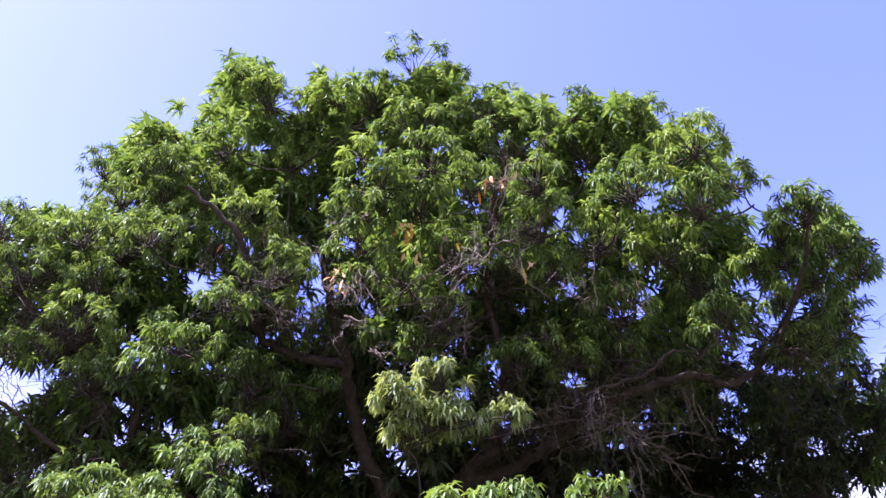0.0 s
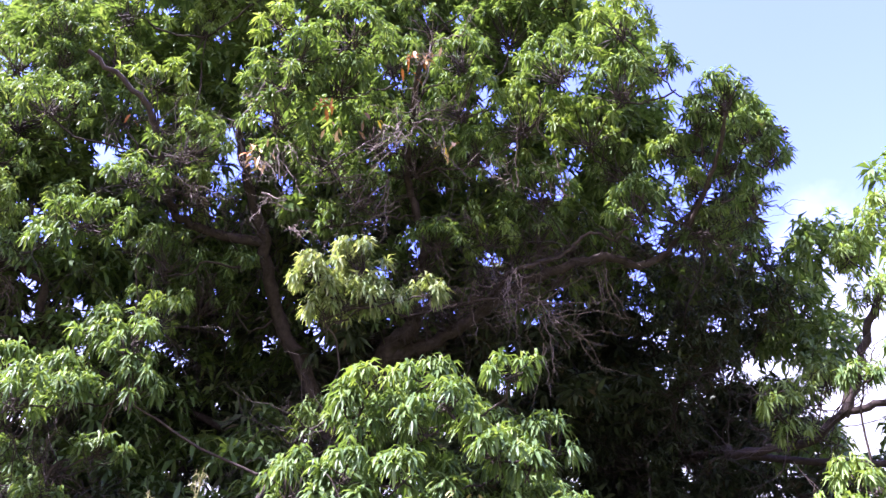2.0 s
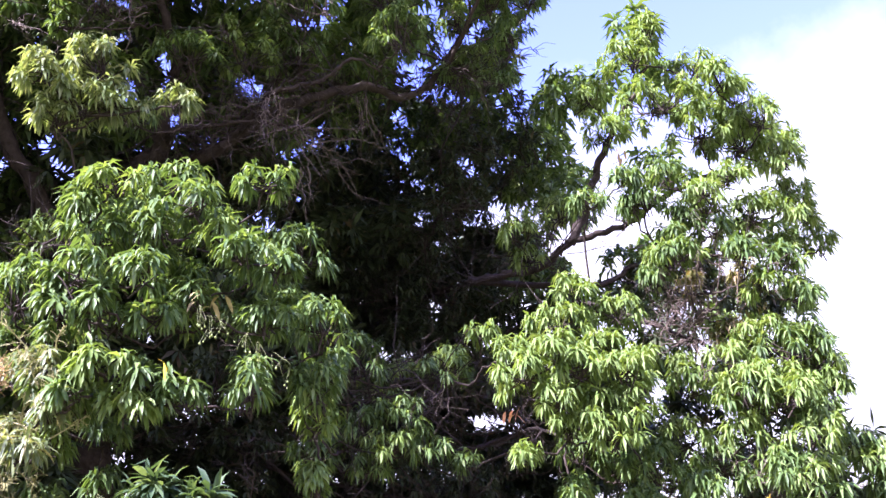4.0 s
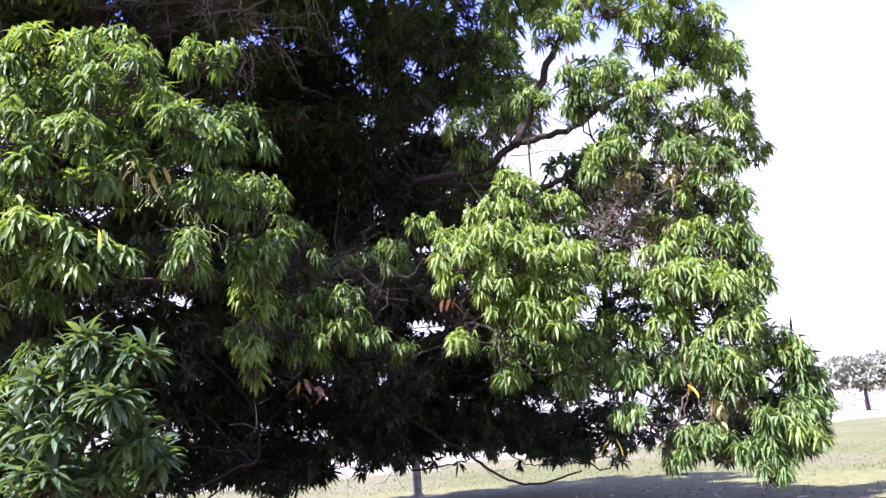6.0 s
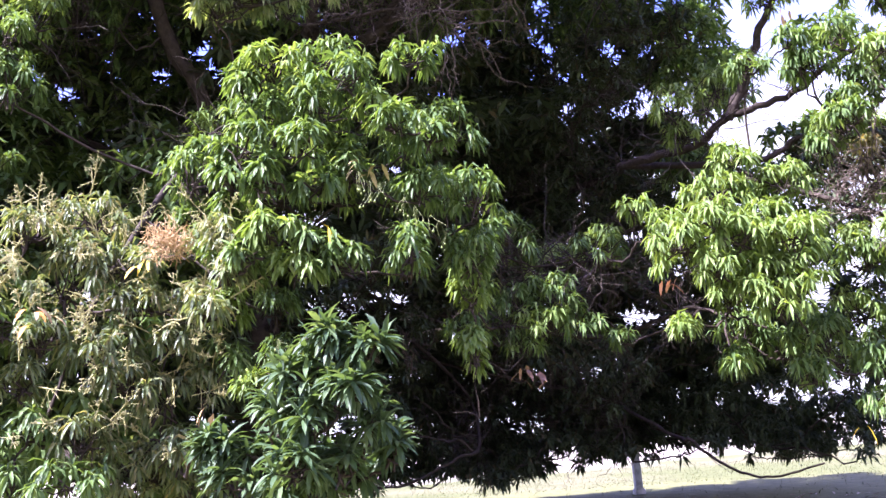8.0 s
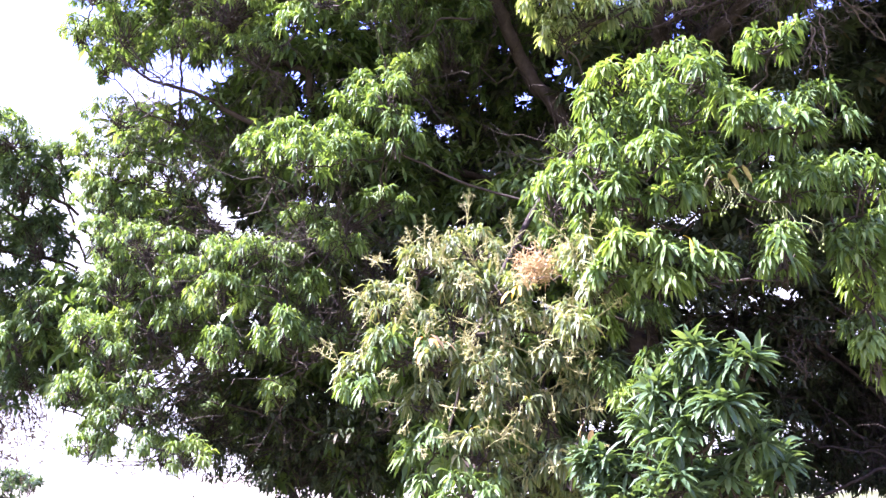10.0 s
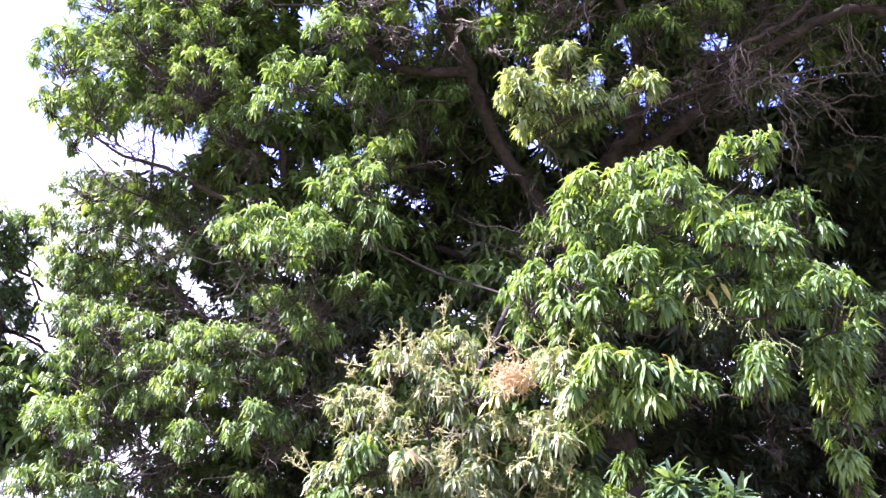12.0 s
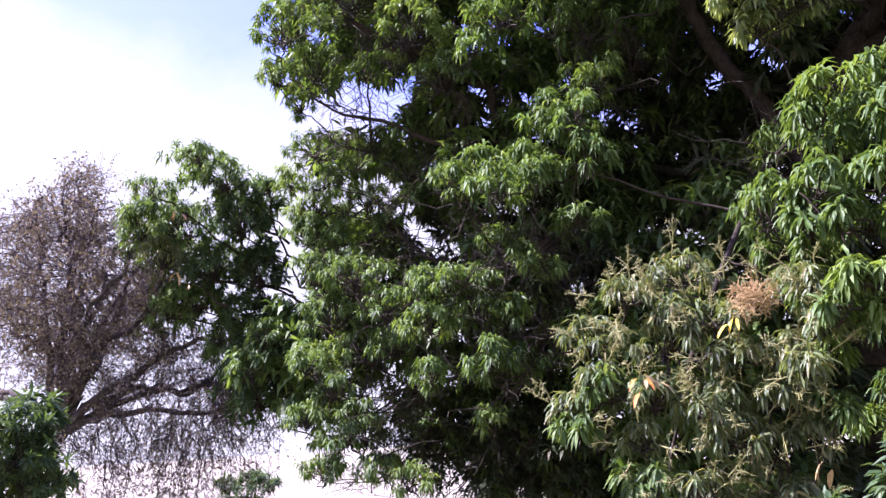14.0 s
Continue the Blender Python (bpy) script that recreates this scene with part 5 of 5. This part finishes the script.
    tagged(under("inner_twig", twigs.mesh("inner_twig", [BARK]), "tangle of bare dark twigs inside the crown"), kind="stuff")
    tagged(under("inner_foliage", deep.mesh("inner_foliage", [LEAF[0], SHADED_LEAF]), "dense leaves inside the crown, many with its shade in their colour"), kind="stuff")
    return tree, under, joints


mango, under_mango, mango_joints = mango_tree()


# ---- leaves of the nearest boughs, one by one ----
LEAF_PITCH = (-50, -25, -5, 15, 35, 60)


def single_leaf_meshes(mat):
    made = []
    for pitch in LEAF_PITCH:
        way = np.array([[0.0, math.cos(radians(pitch)), math.sin(radians(pitch))]])
        v, f = leaves(np.zeros((1, 3)), way, np.array([1.0]), np.array([0.215]), np.array([0.6]), np.array([0.15]))
        made.append(mesh_of("leaf", v, f, [mat]))
    return made


def picked_leaves():
    rng = np.random.default_rng(41)
    shared = single_leaf_meshes(LEAF[4])
    for x, y, z, rx, rz in BOUGHS["near_skirt_a4"][1][:4]:
        c = np.array([x, y, z])
        tip, axis = whorls_in(rng, c, rx * 1.15, rz * 1.25, 40)
        soup = Soup()
        for p, a in zip(tip, axis):
            soup.add(*tube(np.array([c - (0, -0.1, rz * 0.6), (c + p) / 2 - a * 0.05, p]), [0.008, 0.006, 0.004], 4), 0)
        bough = under_mango("leafy_bough", soup.mesh("leafy_bough", [BARK]), "bough of broad dark leaves")
        inv = bough.matrix_parent_inverse.copy()
        for p, a in zip(tip, axis):
            count = 13
            for k in range(count):
                phi, wide = k * 2.4 + rng.normal(0, 0.2), radians(34 + 66 * (k / count) ** 0.7)
                ref = unit(np.cross(a, (0.31, 0.2, 0.93)))
                way = a * math.cos(wide) + (ref * math.cos(phi) + np.cross(a, ref) * math.sin(phi)) * math.sin(wide)
                pitch = math.degrees(math.asin(max(-1.0, min(1.0, way[2]))))
                me = shared[min(range(6), key=lambda i: abs(LEAF_PITCH[i] - pitch))]
                ob = new("leaf", me)
                ob.parent = bough
                ob.matrix_parent_inverse = inv
                size = rng.uniform(0.12, 0.19)
                turn = math.atan2(-way[0], way[1])
                ob.matrix_basis = Matrix.Translation(p) @ Matrix.Rotation(turn, 4, "Z") @ Matrix.Diagonal((size, size, size, 1))


picked_leaves()


# ---- withered leaves, flower stalks, bare twigs on the tree ----
def plain(name, dark, light, rough=0.6):
    m, n, l, b = material(name, rough, 0.3)
    l.new(ramp(n, l, noise_of(n, l, 30.0, 3.0), [(0.3, dark), (0.7, light)]), b.inputs["Base Color"])
    return m


TINT = {
    "orange": plain("withered_orange", (0.42, 0.13, 0.03), (0.62, 0.24, 0.06)),
    "red": plain("young_red", (0.36, 0.12, 0.06), (0.55, 0.22, 0.10)),
    "pink": plain("young_pink", (0.50, 0.22, 0.15), (0.68, 0.35, 0.24)),
    "brown": plain("dead_brown", (0.10, 0.055, 0.03), (0.22, 0.13, 0.075)),
    "tan": plain("withered_tan", (0.38, 0.24, 0.12), (0.60, 0.42, 0.22)),
    "yellow": plain("withered_yellow", (0.60, 0.40, 0.03), (0.80, 0.58, 0.07)),
    "olive": plain("withered_olive", (0.18, 0.15, 0.055), (0.29, 0.24, 0.10)),
}
STALK = plain("flower_stalk", (0.25, 0.235, 0.095), (0.40, 0.36, 0.17))
DRIED = plain("dried_flower", (0.34, 0.215, 0.10), (0.53, 0.36, 0.18))
TWIG = plain("bare_twig", (0.06, 0.045, 0.038), (0.16, 0.12, 0.10), 0.8)


def withered(rng):
    for x, y, z, tint, count, spread in WITHERED:
        for _ in range(count):
            at = np.array([[x, y, z]]) + rng.normal(0, spread * 0.45, (1, 3))
            way = unit(rng.normal(0, 1, (1, 3)) * (0.8, 0.8, 0.4) + (0, -0.2, -0.5))
            size = rng.uniform(0.11, 0.165, 1)
            v, f = leaves(at, way, size, size * rng.uniform(0.2, 0.3), np.array([0.8]), rng.normal(0, 0.5, 1))
            under_mango("withered_leaf", mesh_of("withered_leaf", v, f, [TINT[tint]]), "withered %s leaf" % tint)


def panicle(rng, foot, ahead, mat, side=11):
    """An upright flower stalk with short side branches."""
    soup = Soup()
    foot, ahead = np.array(foot), np.array(ahead)
    size = np.linalg.norm(ahead)
    stem = spline([foot, foot + ahead * 0.5 + rng.normal(0, 0.012, 3), foot + ahead], 4)
    soup.add(*tube(stem, np.linspace(0.005, 0.002, len(stem)), 4), 0)
    for k in range(side):
        s = 0.25 + 0.72 * k / side
        p = stem[int(s * (len(stem) - 1))]
        way = unit(rng.normal(0, 1, 3) + ahead / size * 0.7)
        q = p + way * size * 0.55 * (1.15 - s)
        soup.add(*tube(np.array([p, (p + q) / 2 + (0, 0, 0.006), q]), [0.003, 0.0024, 0.0016], 3), 0)
        for _ in range(3):
            a = p + (q - p) * rng.uniform(0.3, 1.0)
            e = a + unit(rng.normal(0, 1, 3) + way * 0.8) * size * 0.09
            soup.add(*tube(np.array([a, e]), [0.0022, 0.0018], 3), 0)
    return soup.mesh("flower_panicle", [mat])


def dried_ball(rng, centre, size):
    """A matted ball of dried flower stalks."""
    soup = Soup()
    c = np.array(centre)
    for _ in range(420):
        u = unit(rng.normal(0, 1, 3))
        a = c + u * size * rng.uniform(0.1, 0.9) * (1.0, 1.0, 0.85)
        e = a + unit(u * 0.4 + rng.normal(0, 0.9, 3)) * size * rng.uniform(0.25, 0.6)
        soup.add(*tube(np.array([a, (a + e) / 2 + rng.normal(0, 0.008, 3), e]), [0.003, 0.0026, 0.0016], 3), 0)
    return soup.mesh("dried_panicle", [DRIED])


FRUIT_STEM = plain("fruit_stem", (0.10, 0.12, 0.045), (0.17, 0.18, 0.07))
FRUIT_SKIN = plain("young_fruit", (0.14, 0.18, 0.05), (0.24, 0.27, 0.09), 0.4)


def fruit_stalk(rng, at):
    """Hanging stalks that end in small young fruits."""
    soup = Soup()
    at = np.array(at)
    for _ in range(5):
        end = at + rng.normal(0, 0.035, 3) + (0, 0, -rng.uniform(0.08, 0.16))
        mid = (at + end) / 2 + rng.normal(0, 0.03, 3) + (0, 0, 0.03)
        soup.add(*tube(spline([at, mid, end], 3), np.linspace(0.0022, 0.0014, 7), 3), 1)
        r = rng.uniform(0.006, 0.010)
        rings = np.array([end + (0, 0, r * h) for h in (0.2, -0.5, -1.3, -2.0, -2.3)])
        soup.add(*tube(rings, np.array([0.15, 0.85, 1.0, 0.6, 0.1]) * r, 7), 0)
    return soup.mesh("fruit_stalk", [FRUIT_SKIN, FRUIT_STEM])


def bare_twigs(rng, at):
    """A spray of leafless grey twigs from the nearest limb."""
    soup = Soup()
    at = np.array(at)
    root = mango_joints[np.linalg.norm(mango_joints - at, axis=1).argmin()]
    start = at + (root - at) * min(1.0, 0.5 / max(np.linalg.norm(root - at), 0.01))
    for _ in range(4):
        end = at + rng.normal(0, 0.22, 3)
        line = spline([start + rng.normal(0, 0.04, 3), (start + end) / 2 + rng.normal(0, 0.06, 3), end], 5, 0.012, rng)
        soup.add(*tube(line, np.linspace(0.008, 0.003, len(line)), 4), 0)
        for _ in range(7):
            p = line[rng.integers(3, len(line))]
            q = p + unit(rng.normal(0, 1, 3) + unit(end - start) * 0.6) * rng.uniform(0.08, 0.24)
            soup.add(*tube(np.array([p, (p + q) / 2 + rng.normal(0, 0.02, 3), q]), [0.003, 0.0022, 0.0012], 3), 0)
    return soup.mesh("bare_twig", [TWIG])


def tree_details():
    rng = np.random.default_rng(21)
    withered(rng)
    for x, y, z, dx, dy, dz in PANICLES:
        under_mango("flower_panicle", panicle(rng, (x, y, z), (dx, dy, dz), STALK), "dry yellow flower stalk")
    for x, y, z, rx, rz in BOUGHS["flower_side_a3"][1] + BOUGHS["flower_low_a3"][1]:
        for _ in range(3):
            u = unit(rng.normal(0, 1, 3) * (1, 0.5, 0.7) + (0, -0.8, 0.35))
            foot = np.array([x, y, z]) + u * (rx * 0.75, rx * 0.75, rz * 0.75)
            under_mango("flower_panicle", panicle(rng, foot, unit(u + (0, 0, 0.3)) * rng.uniform(0.18, 0.30), STALK, 10), "dry yellow flower stalk")
    under_mango("dried_panicle", dried_ball(rng, (-0.49, 6.05, 2.78), 0.2), "matted ball of dried pinkish flower stalks")
    for at in FRUIT:
        under_mango("fruit_stalk", fruit_stalk(rng, at), "small green young fruits on hanging stalks")
    for at in BARE_TWIGS:
        under_mango("bare_twig", bare_twigs(rng, at), "spray of leafless grey twigs")


tree_details()


def under_of(thing):
    inv = Matrix.Translation(-thing.location)

    def under(name, me, label=""):
        ob = part(name, me, thing, label)
        ob.matrix_parent_inverse = inv
        return ob
    return under


def side_tree(name, label, category, foot, key, fork_z, radius, seed, style, behind, density=100):
    """A smaller leafy tree or bush: trunk, a branch into every bough."""
    rng = np.random.default_rng(seed)
    thing = tagged(new(name), label, category)
    thing.location = foot
    under = under_of(thing)
    foot = np.array(foot)
    rows = [r for k, (_, rs) in SIDE_BOUGHS.items() if k.startswith(key) for r in rs]
    heart = np.mean([r[:3] for r in rows], axis=0)
    fork = np.array([foot[0] * 0.6 + heart[0] * 0.4, foot[1] * 0.6 + heart[1] * 0.4, fork_z])
    line = spline([foot - (0, 0, 0.15), (foot + fork) / 2 + rng.normal(0, 0.06, 3), fork], 6, 0.01, rng)
    under("trunk", mesh_of("trunk", *tube(line, np.linspace(radius, radius * 0.6, len(line)), 9), [BROWN_BARK]))
    for x, y, z, rx, rz in rows:
        c = np.array([x, y, z])
        kind = style[int(rng.integers(0, len(style)))]
        tagged(under("leafy_bough", leafy_bough(rng, c, rx * 1.1, rz * 1.1, kind, density, fork, radius * 0.3, MEDIUM, 0.85)), kind="stuff")
        for _ in range(behind):
            p = c + unit(c * (1, 1, 0)) * rng.uniform(0.3, 1.2) + rng.normal(0, 0.15, 3)
            tagged(under("leafy_bough", leafy_bough(rng, p, rx * 1.1, rz * 1.1, kind, 46, None, 0.02, COARSE, 1.05)), kind="stuff")
    return thing


side_tree("mango_tree", "smaller mango tree with dull green leaves", "tree", (-4.9, 13.4, 0.0), "young_mango", 3.4, 0.08, 31, (0, 4, 3, 0, 4, 0), 4, 150)
side_tree("bush", "leafy light green bush", "bush", (-8.4, 6.0, 0.0), "bush", 0.7, 0.06, 32, (0, 4, 4), 4)
side_tree("shrub", "low dark green shrub at the edge of the field", "shrub", (-10.9, 13.0, 0.0), "shrub", 0.6, 0.04, 33, (4,), 1)


# ---- the brown, half-bare tree ----
# dry leaf brown, with the mauve of the veiling haze put into it
BROWN_LEAF = leaf_material("brown_leaf", [(0.0, (0.17, 0.135, 0.15)), (0.5, (0.235, 0.19, 0.205)), (0.85, (0.29, 0.23, 0.23)), (1.0, (0.25, 0.235, 0.20))], 0.75, 0.15, 0.15)


def brown_tree():
    rng = np.random.default_rng(5)
    foot = Vector((-12.75, 9.55, 0.0))
    tree = tagged(new("bare_tree"), "half-bare tree with fine brown twigs and dry leaves", "tree")
    tree.location = foot
    under = under_of(tree)
    trunk = spline([(-12.8, 9.5, -0.2), (-12.7, 9.6, 1.5), (-12.59, 9.77, 2.3), (-12.43, 9.95, 2.8)], 6, 0.01, rng)
    under("trunk", mesh_of("trunk", *tube(trunk, np.linspace(0.24, 0.17, len(trunk)), 10), [BROWN_BARK]))
    fork = np.array([-12.43, 9.95, 2.8])
    main = [[fork, (-11.57, 10.59, 3.27), (-10.76, 11.15, 3.2), (-10.1, 11.6, 3.6)]]
    for k in range(19):
        a, e = k * 2.4, radians((8, 32, 55, 75)[k % 4] + rng.uniform(-8, 8))
        out = np.array([math.cos(a) * math.cos(e) * 2.9, math.sin(a) * math.cos(e) * 2.9, math.sin(e) * 4.1])
        end = np.array([-11.9, 10.2, 2.9]) + out
        root = trunk[-1 - int(rng.integers(0, 5))]
        main.append([root, root + (end - root) * 0.35 + (0, 0, 0.25) + rng.normal(0, 0.12, 3), root + (end - root) * 0.7 + rng.normal(0, 0.15, 3), end])
    twigs, crown, lines = Soup(), Soup(), []
    for pts in main:
        line = spline(pts, 6, 0.03, rng)
        under("limb", mesh_of("limb", *tube(line, np.linspace(0.085, 0.02, len(line)), 6), [BROWN_BARK]))
        lines.append(line)
    nodes_ = np.concatenate(lines)
    for k in range(1000):
        low = k % 5 < 2
        u = unit(rng.normal(0, 1, 3)) * rng.uniform(0.2, 1.0) ** 0.5
        q = (-10.8, 10.9, 2.5) + u * (2.1, 2.1, 1.8) if low else (-11.9, 9.75, 4.95) + u * (2.5, 2.5, 1.75)
        if k % 29 == 1:
            q = np.array((-11.5, 9.5, 6.6)) + u * (0.8, 0.8, 0.75)
        p = nodes_[np.linalg.norm(nodes_ - q, axis=1).argmin()]
        far = np.linalg.norm(p - q)
        p = q + (p - q) * min(1.0, 1.1 / max(far, 0.01))
        br = spline([p, (p + q) / 2 + rng.normal(0, 0.08, 3) + (0, 0, 0.06), q], 4, 0.02, rng)
        twigs.add(*tube(br, np.linspace(0.010, 0.004, len(br)), 3), 0)
        for _ in range(9):
            a = br[rng.integers(2, len(br))]
            e = a + unit(rng.normal(0, 1, 3) + unit(q - p) * 0.5 - (0, 0, 0.15)) * rng.uniform(0.15, 0.5)
            mid = (a + e) / 2 + rng.normal(0, 0.03, 3)
            twigs.add(*tube(np.array([a, mid, e]), [0.0042, 0.0036, 0.002], 3), 0)
            n = int(rng.integers(2, 6) if low else rng.integers(6, 10))
            at = a + (e - a) * rng.uniform(0.1, 1.1, (n, 1)) + rng.normal(0, 0.03, (n, 3))
            size = rng.uniform(0.035, 0.075, n)
            crown.add(*flat_leaves(at, unit(rng.normal(0, 1, (n, 3)) + (0, 0, -0.3)), size, size * 0.5, rng.uniform(0.2, 0.8, n), rng.normal(0, 1, n)), 0)
    tagged(under("fine_twig", twigs.mesh("fine_twig", [BROWN_BARK]), "tangle of fine bare twigs"), kind="stuff")
    tagged(under("crown", crown.mesh("crown", [BROWN_LEAF]), "thin crown of dry brown leaves"), kind="stuff")


brown_tree()


# ---- post and distance ----
def white_post():
    m, n, l, b = material("white_post", 0.8, 0.2)
    l.new(ramp(n, l, noise_of(n, l, 6.0, 6.0), [(0.35, (0.34, 0.33, 0.34)), (0.5, (0.60, 0.59, 0.62)), (0.7, (0.76, 0.75, 0.79))]), b.inputs["Base Color"])
    post = tagged(new("marker_post"), "weathered white marker post standing in the grass", "post")
    post.location = (8.76, 17.48, 0.0)
    bm = bmesh.new()
    bmesh.ops.create_cube(bm, size=1.0, matrix=Matrix.Diagonal((0.17, 0.15, 1.15, 1)))
    bmesh.ops.translate(bm, verts=bm.verts, vec=(0, 0, 0.5))
    bmesh.ops.bevel(bm, geom=bm.edges[:], offset=0.025, segments=2, affect="EDGES")
    me = bpy.data.meshes.new("shaft")
    bm.to_mesh(me)
    bm.free()
    me.materials.append(m)
    shaft = new("shaft", me)
    shaft.parent = post
    bm = bmesh.new()
    bmesh.ops.create_cube(bm, size=1.0, matrix=Matrix.Translation((0, 0, 0.02)) @ Matrix.Diagonal((0.24, 0.22, 0.2, 1)))
    bmesh.ops.bevel(bm, geom=bm.edges[:], offset=0.03, segments=2, affect="EDGES")
    me = bpy.data.meshes.new("footing")
    bm.to_mesh(me)
    bm.free()
    me.materials.append(m)
    foot = new("footing", me)
    foot.parent = post


white_post()
# leaf colour made greyer and paler, with the haze of distance put in
HAZED_LEAF = leaf_material("hazed_leaf", [(0.0, (0.13, 0.14, 0.13)), (0.6, (0.19, 0.20, 0.18)), (1.0, (0.25, 0.26, 0.23))], 0.7, 0.2, 0.2)


def clumps(rng, centre, rx, rz, count, size):
    """A loose dome of leaf sprays."""
    u = unit(rng.normal(size=(count, 3)))
    at = np.array(centre) + u * rng.uniform(0.5, 1.0, (count, 1)) ** 0.5 * np.array([rx, rx, rz])
    s = rng.uniform(0.6, 1.3, count) * size
    return leaves(at, unit(u + rng.normal(0, 0.6, (count, 3))), s, s * 0.6, rng.uniform(0.2, 1.0, count), rng.normal(0, 1, count), COARSE)


def far_tree(rng, x, y, tall, wide):
    foot = Vector((x, y, height(x, y)))
    tree = tagged(new("far_tree"), "hazy spreading tree on the far side of the field", "tree", "far trees")
    tree.location = foot
    under = under_of(tree)
    f = np.array(foot)
    line = spline([f - (0, 0, 0.2), f + (0.1, 0, tall * 0.25), f + (0.2, 0, tall * 0.45)], 5, 0.02, rng)
    under("trunk", mesh_of("trunk", *tube(line, np.linspace(tall * 0.038, tall * 0.026, len(line)), 8), [BROWN_BARK]))
    soup = Soup()
    for _ in range(9):
        a = rng.uniform(0, 6.28)
        r = wide * rng.uniform(0.1, 0.75)
        c = f + np.array([math.cos(a) * r, math.sin(a) * r, tall * rng.uniform(0.5, 0.82)])
        soup.add(*clumps(rng, c, wide * 0.36, tall * 0.17, 420, wide * 0.09), 0)
    tagged(under("crown", soup.mesh("crown", [HAZED_LEAF])), kind="stuff")
    for _ in range(5):
        a = rng.uniform(0, 6.28)
        e = f + np.array([math.cos(a) * wide * 0.5, math.sin(a) * wide * 0.5, tall * 0.62])
        br = spline([line[-2], (line[-1] + e) / 2 + (0, 0, 0.1), e], 4, 0.03, rng)
        under("limb", mesh_of("limb", *tube(br, np.linspace(tall * 0.022, tall * 0.008, len(br)), 5), [BROWN_BARK]))


def distance():
    rng = np.random.default_rng(77)
    far_tree(rng, 92.0, 62.2, 7.0, 6.4)
    soup = Soup()
    for _ in range(170):
        a = radians(rng.uniform(8, 85))
        r = rng.uniform(130, 170)
        x, y = r * math.sin(a), r * math.cos(a)
        w = rng.uniform(1.2, 3.2)
        soup.add(*clumps(rng, (x, y, height(x, y) + w * 0.3), w, w * 0.55, 130, w * 0.16), 0)
    ob = new("far_scrub", soup.mesh("far_scrub", [HAZED_LEAF]))
    tagged(ob, "low hazy scrub along the far edge of the field", "scrub", kind="stuff")


distance()


def grass_and_litter():
    rng = np.random.default_rng(90)
    m, n, l, bs = material("grass_blade", 0.7, 0.2)
    geo = n.new("ShaderNodeNewGeometry")
    l.new(ramp(n, l, geo.outputs["Random Per Island"], [(0.0, (0.065, 0.075, 0.028)), (0.5, (0.105, 0.112, 0.045)), (1.0, (0.16, 0.152, 0.072))]), bs.inputs["Base Color"])
    count = 26000
    a, r = np.radians(rng.uniform(5, 62, count)), rng.uniform(9, 34, count)
    x, y = r * np.sin(a), r * np.cos(a)
    grown = (np.hypot(x - 6.0, y - 11.0) > 10.0) | (rng.uniform(0, 1, count) < 0.15)
    x, y, count = x[grown], y[grown], int(grown.sum())
    z = np.array([height(p, q) for p, q in zip(x, y)])
    way = unit(rng.normal(0, 0.45, (count, 3)) + (0, 0, 1.0))
    size = rng.uniform(0.03, 0.10, count)
    v, f = flat_leaves(np.stack([x, y, z - 0.01], 1), way, size, size * 0.12 + 0.004, np.full(count, 0.5), rng.uniform(0, 3, count))
    tagged(new("grass", mesh_of("grass", v, f, [m])), "short dry grass under and beyond the tree", "grass", kind="stuff")
    m, n, l, bs = material("fallen_leaf", 0.8, 0.2)
    geo = n.new("ShaderNodeNewGeometry")
    l.new(ramp(n, l, geo.outputs["Random Per Island"], [(0.0, (0.20, 0.12, 0.07)), (0.6, (0.38, 0.27, 0.17)), (1.0, (0.58, 0.48, 0.36))]), bs.inputs["Base Color"])
    count = 1600
    a, r = np.radians(rng.uniform(-20, 60, count)), rng.uniform(4, 17, count)
    x, y = r * np.sin(a), r * np.cos(a)
    z = np.array([height(p, q) for p, q in zip(x, y)])
    way = unit(rng.normal(0, 1, (count, 3)) * (1, 1, 0.1))
    size = rng.uniform(0.1, 0.2, count)
    v, f = flat_leaves(np.stack([x, y, z + 0.02], 1), way, size, size * 0.22, np.full(count, 0.1), rng.normal(0, 0.3, count))
    tagged(new("leaf_litter", mesh_of("leaf_litter", v, f, [m])), "scattered dry brown fallen leaves on the grass", "leaf litter", kind="stuff")


grass_and_litter()
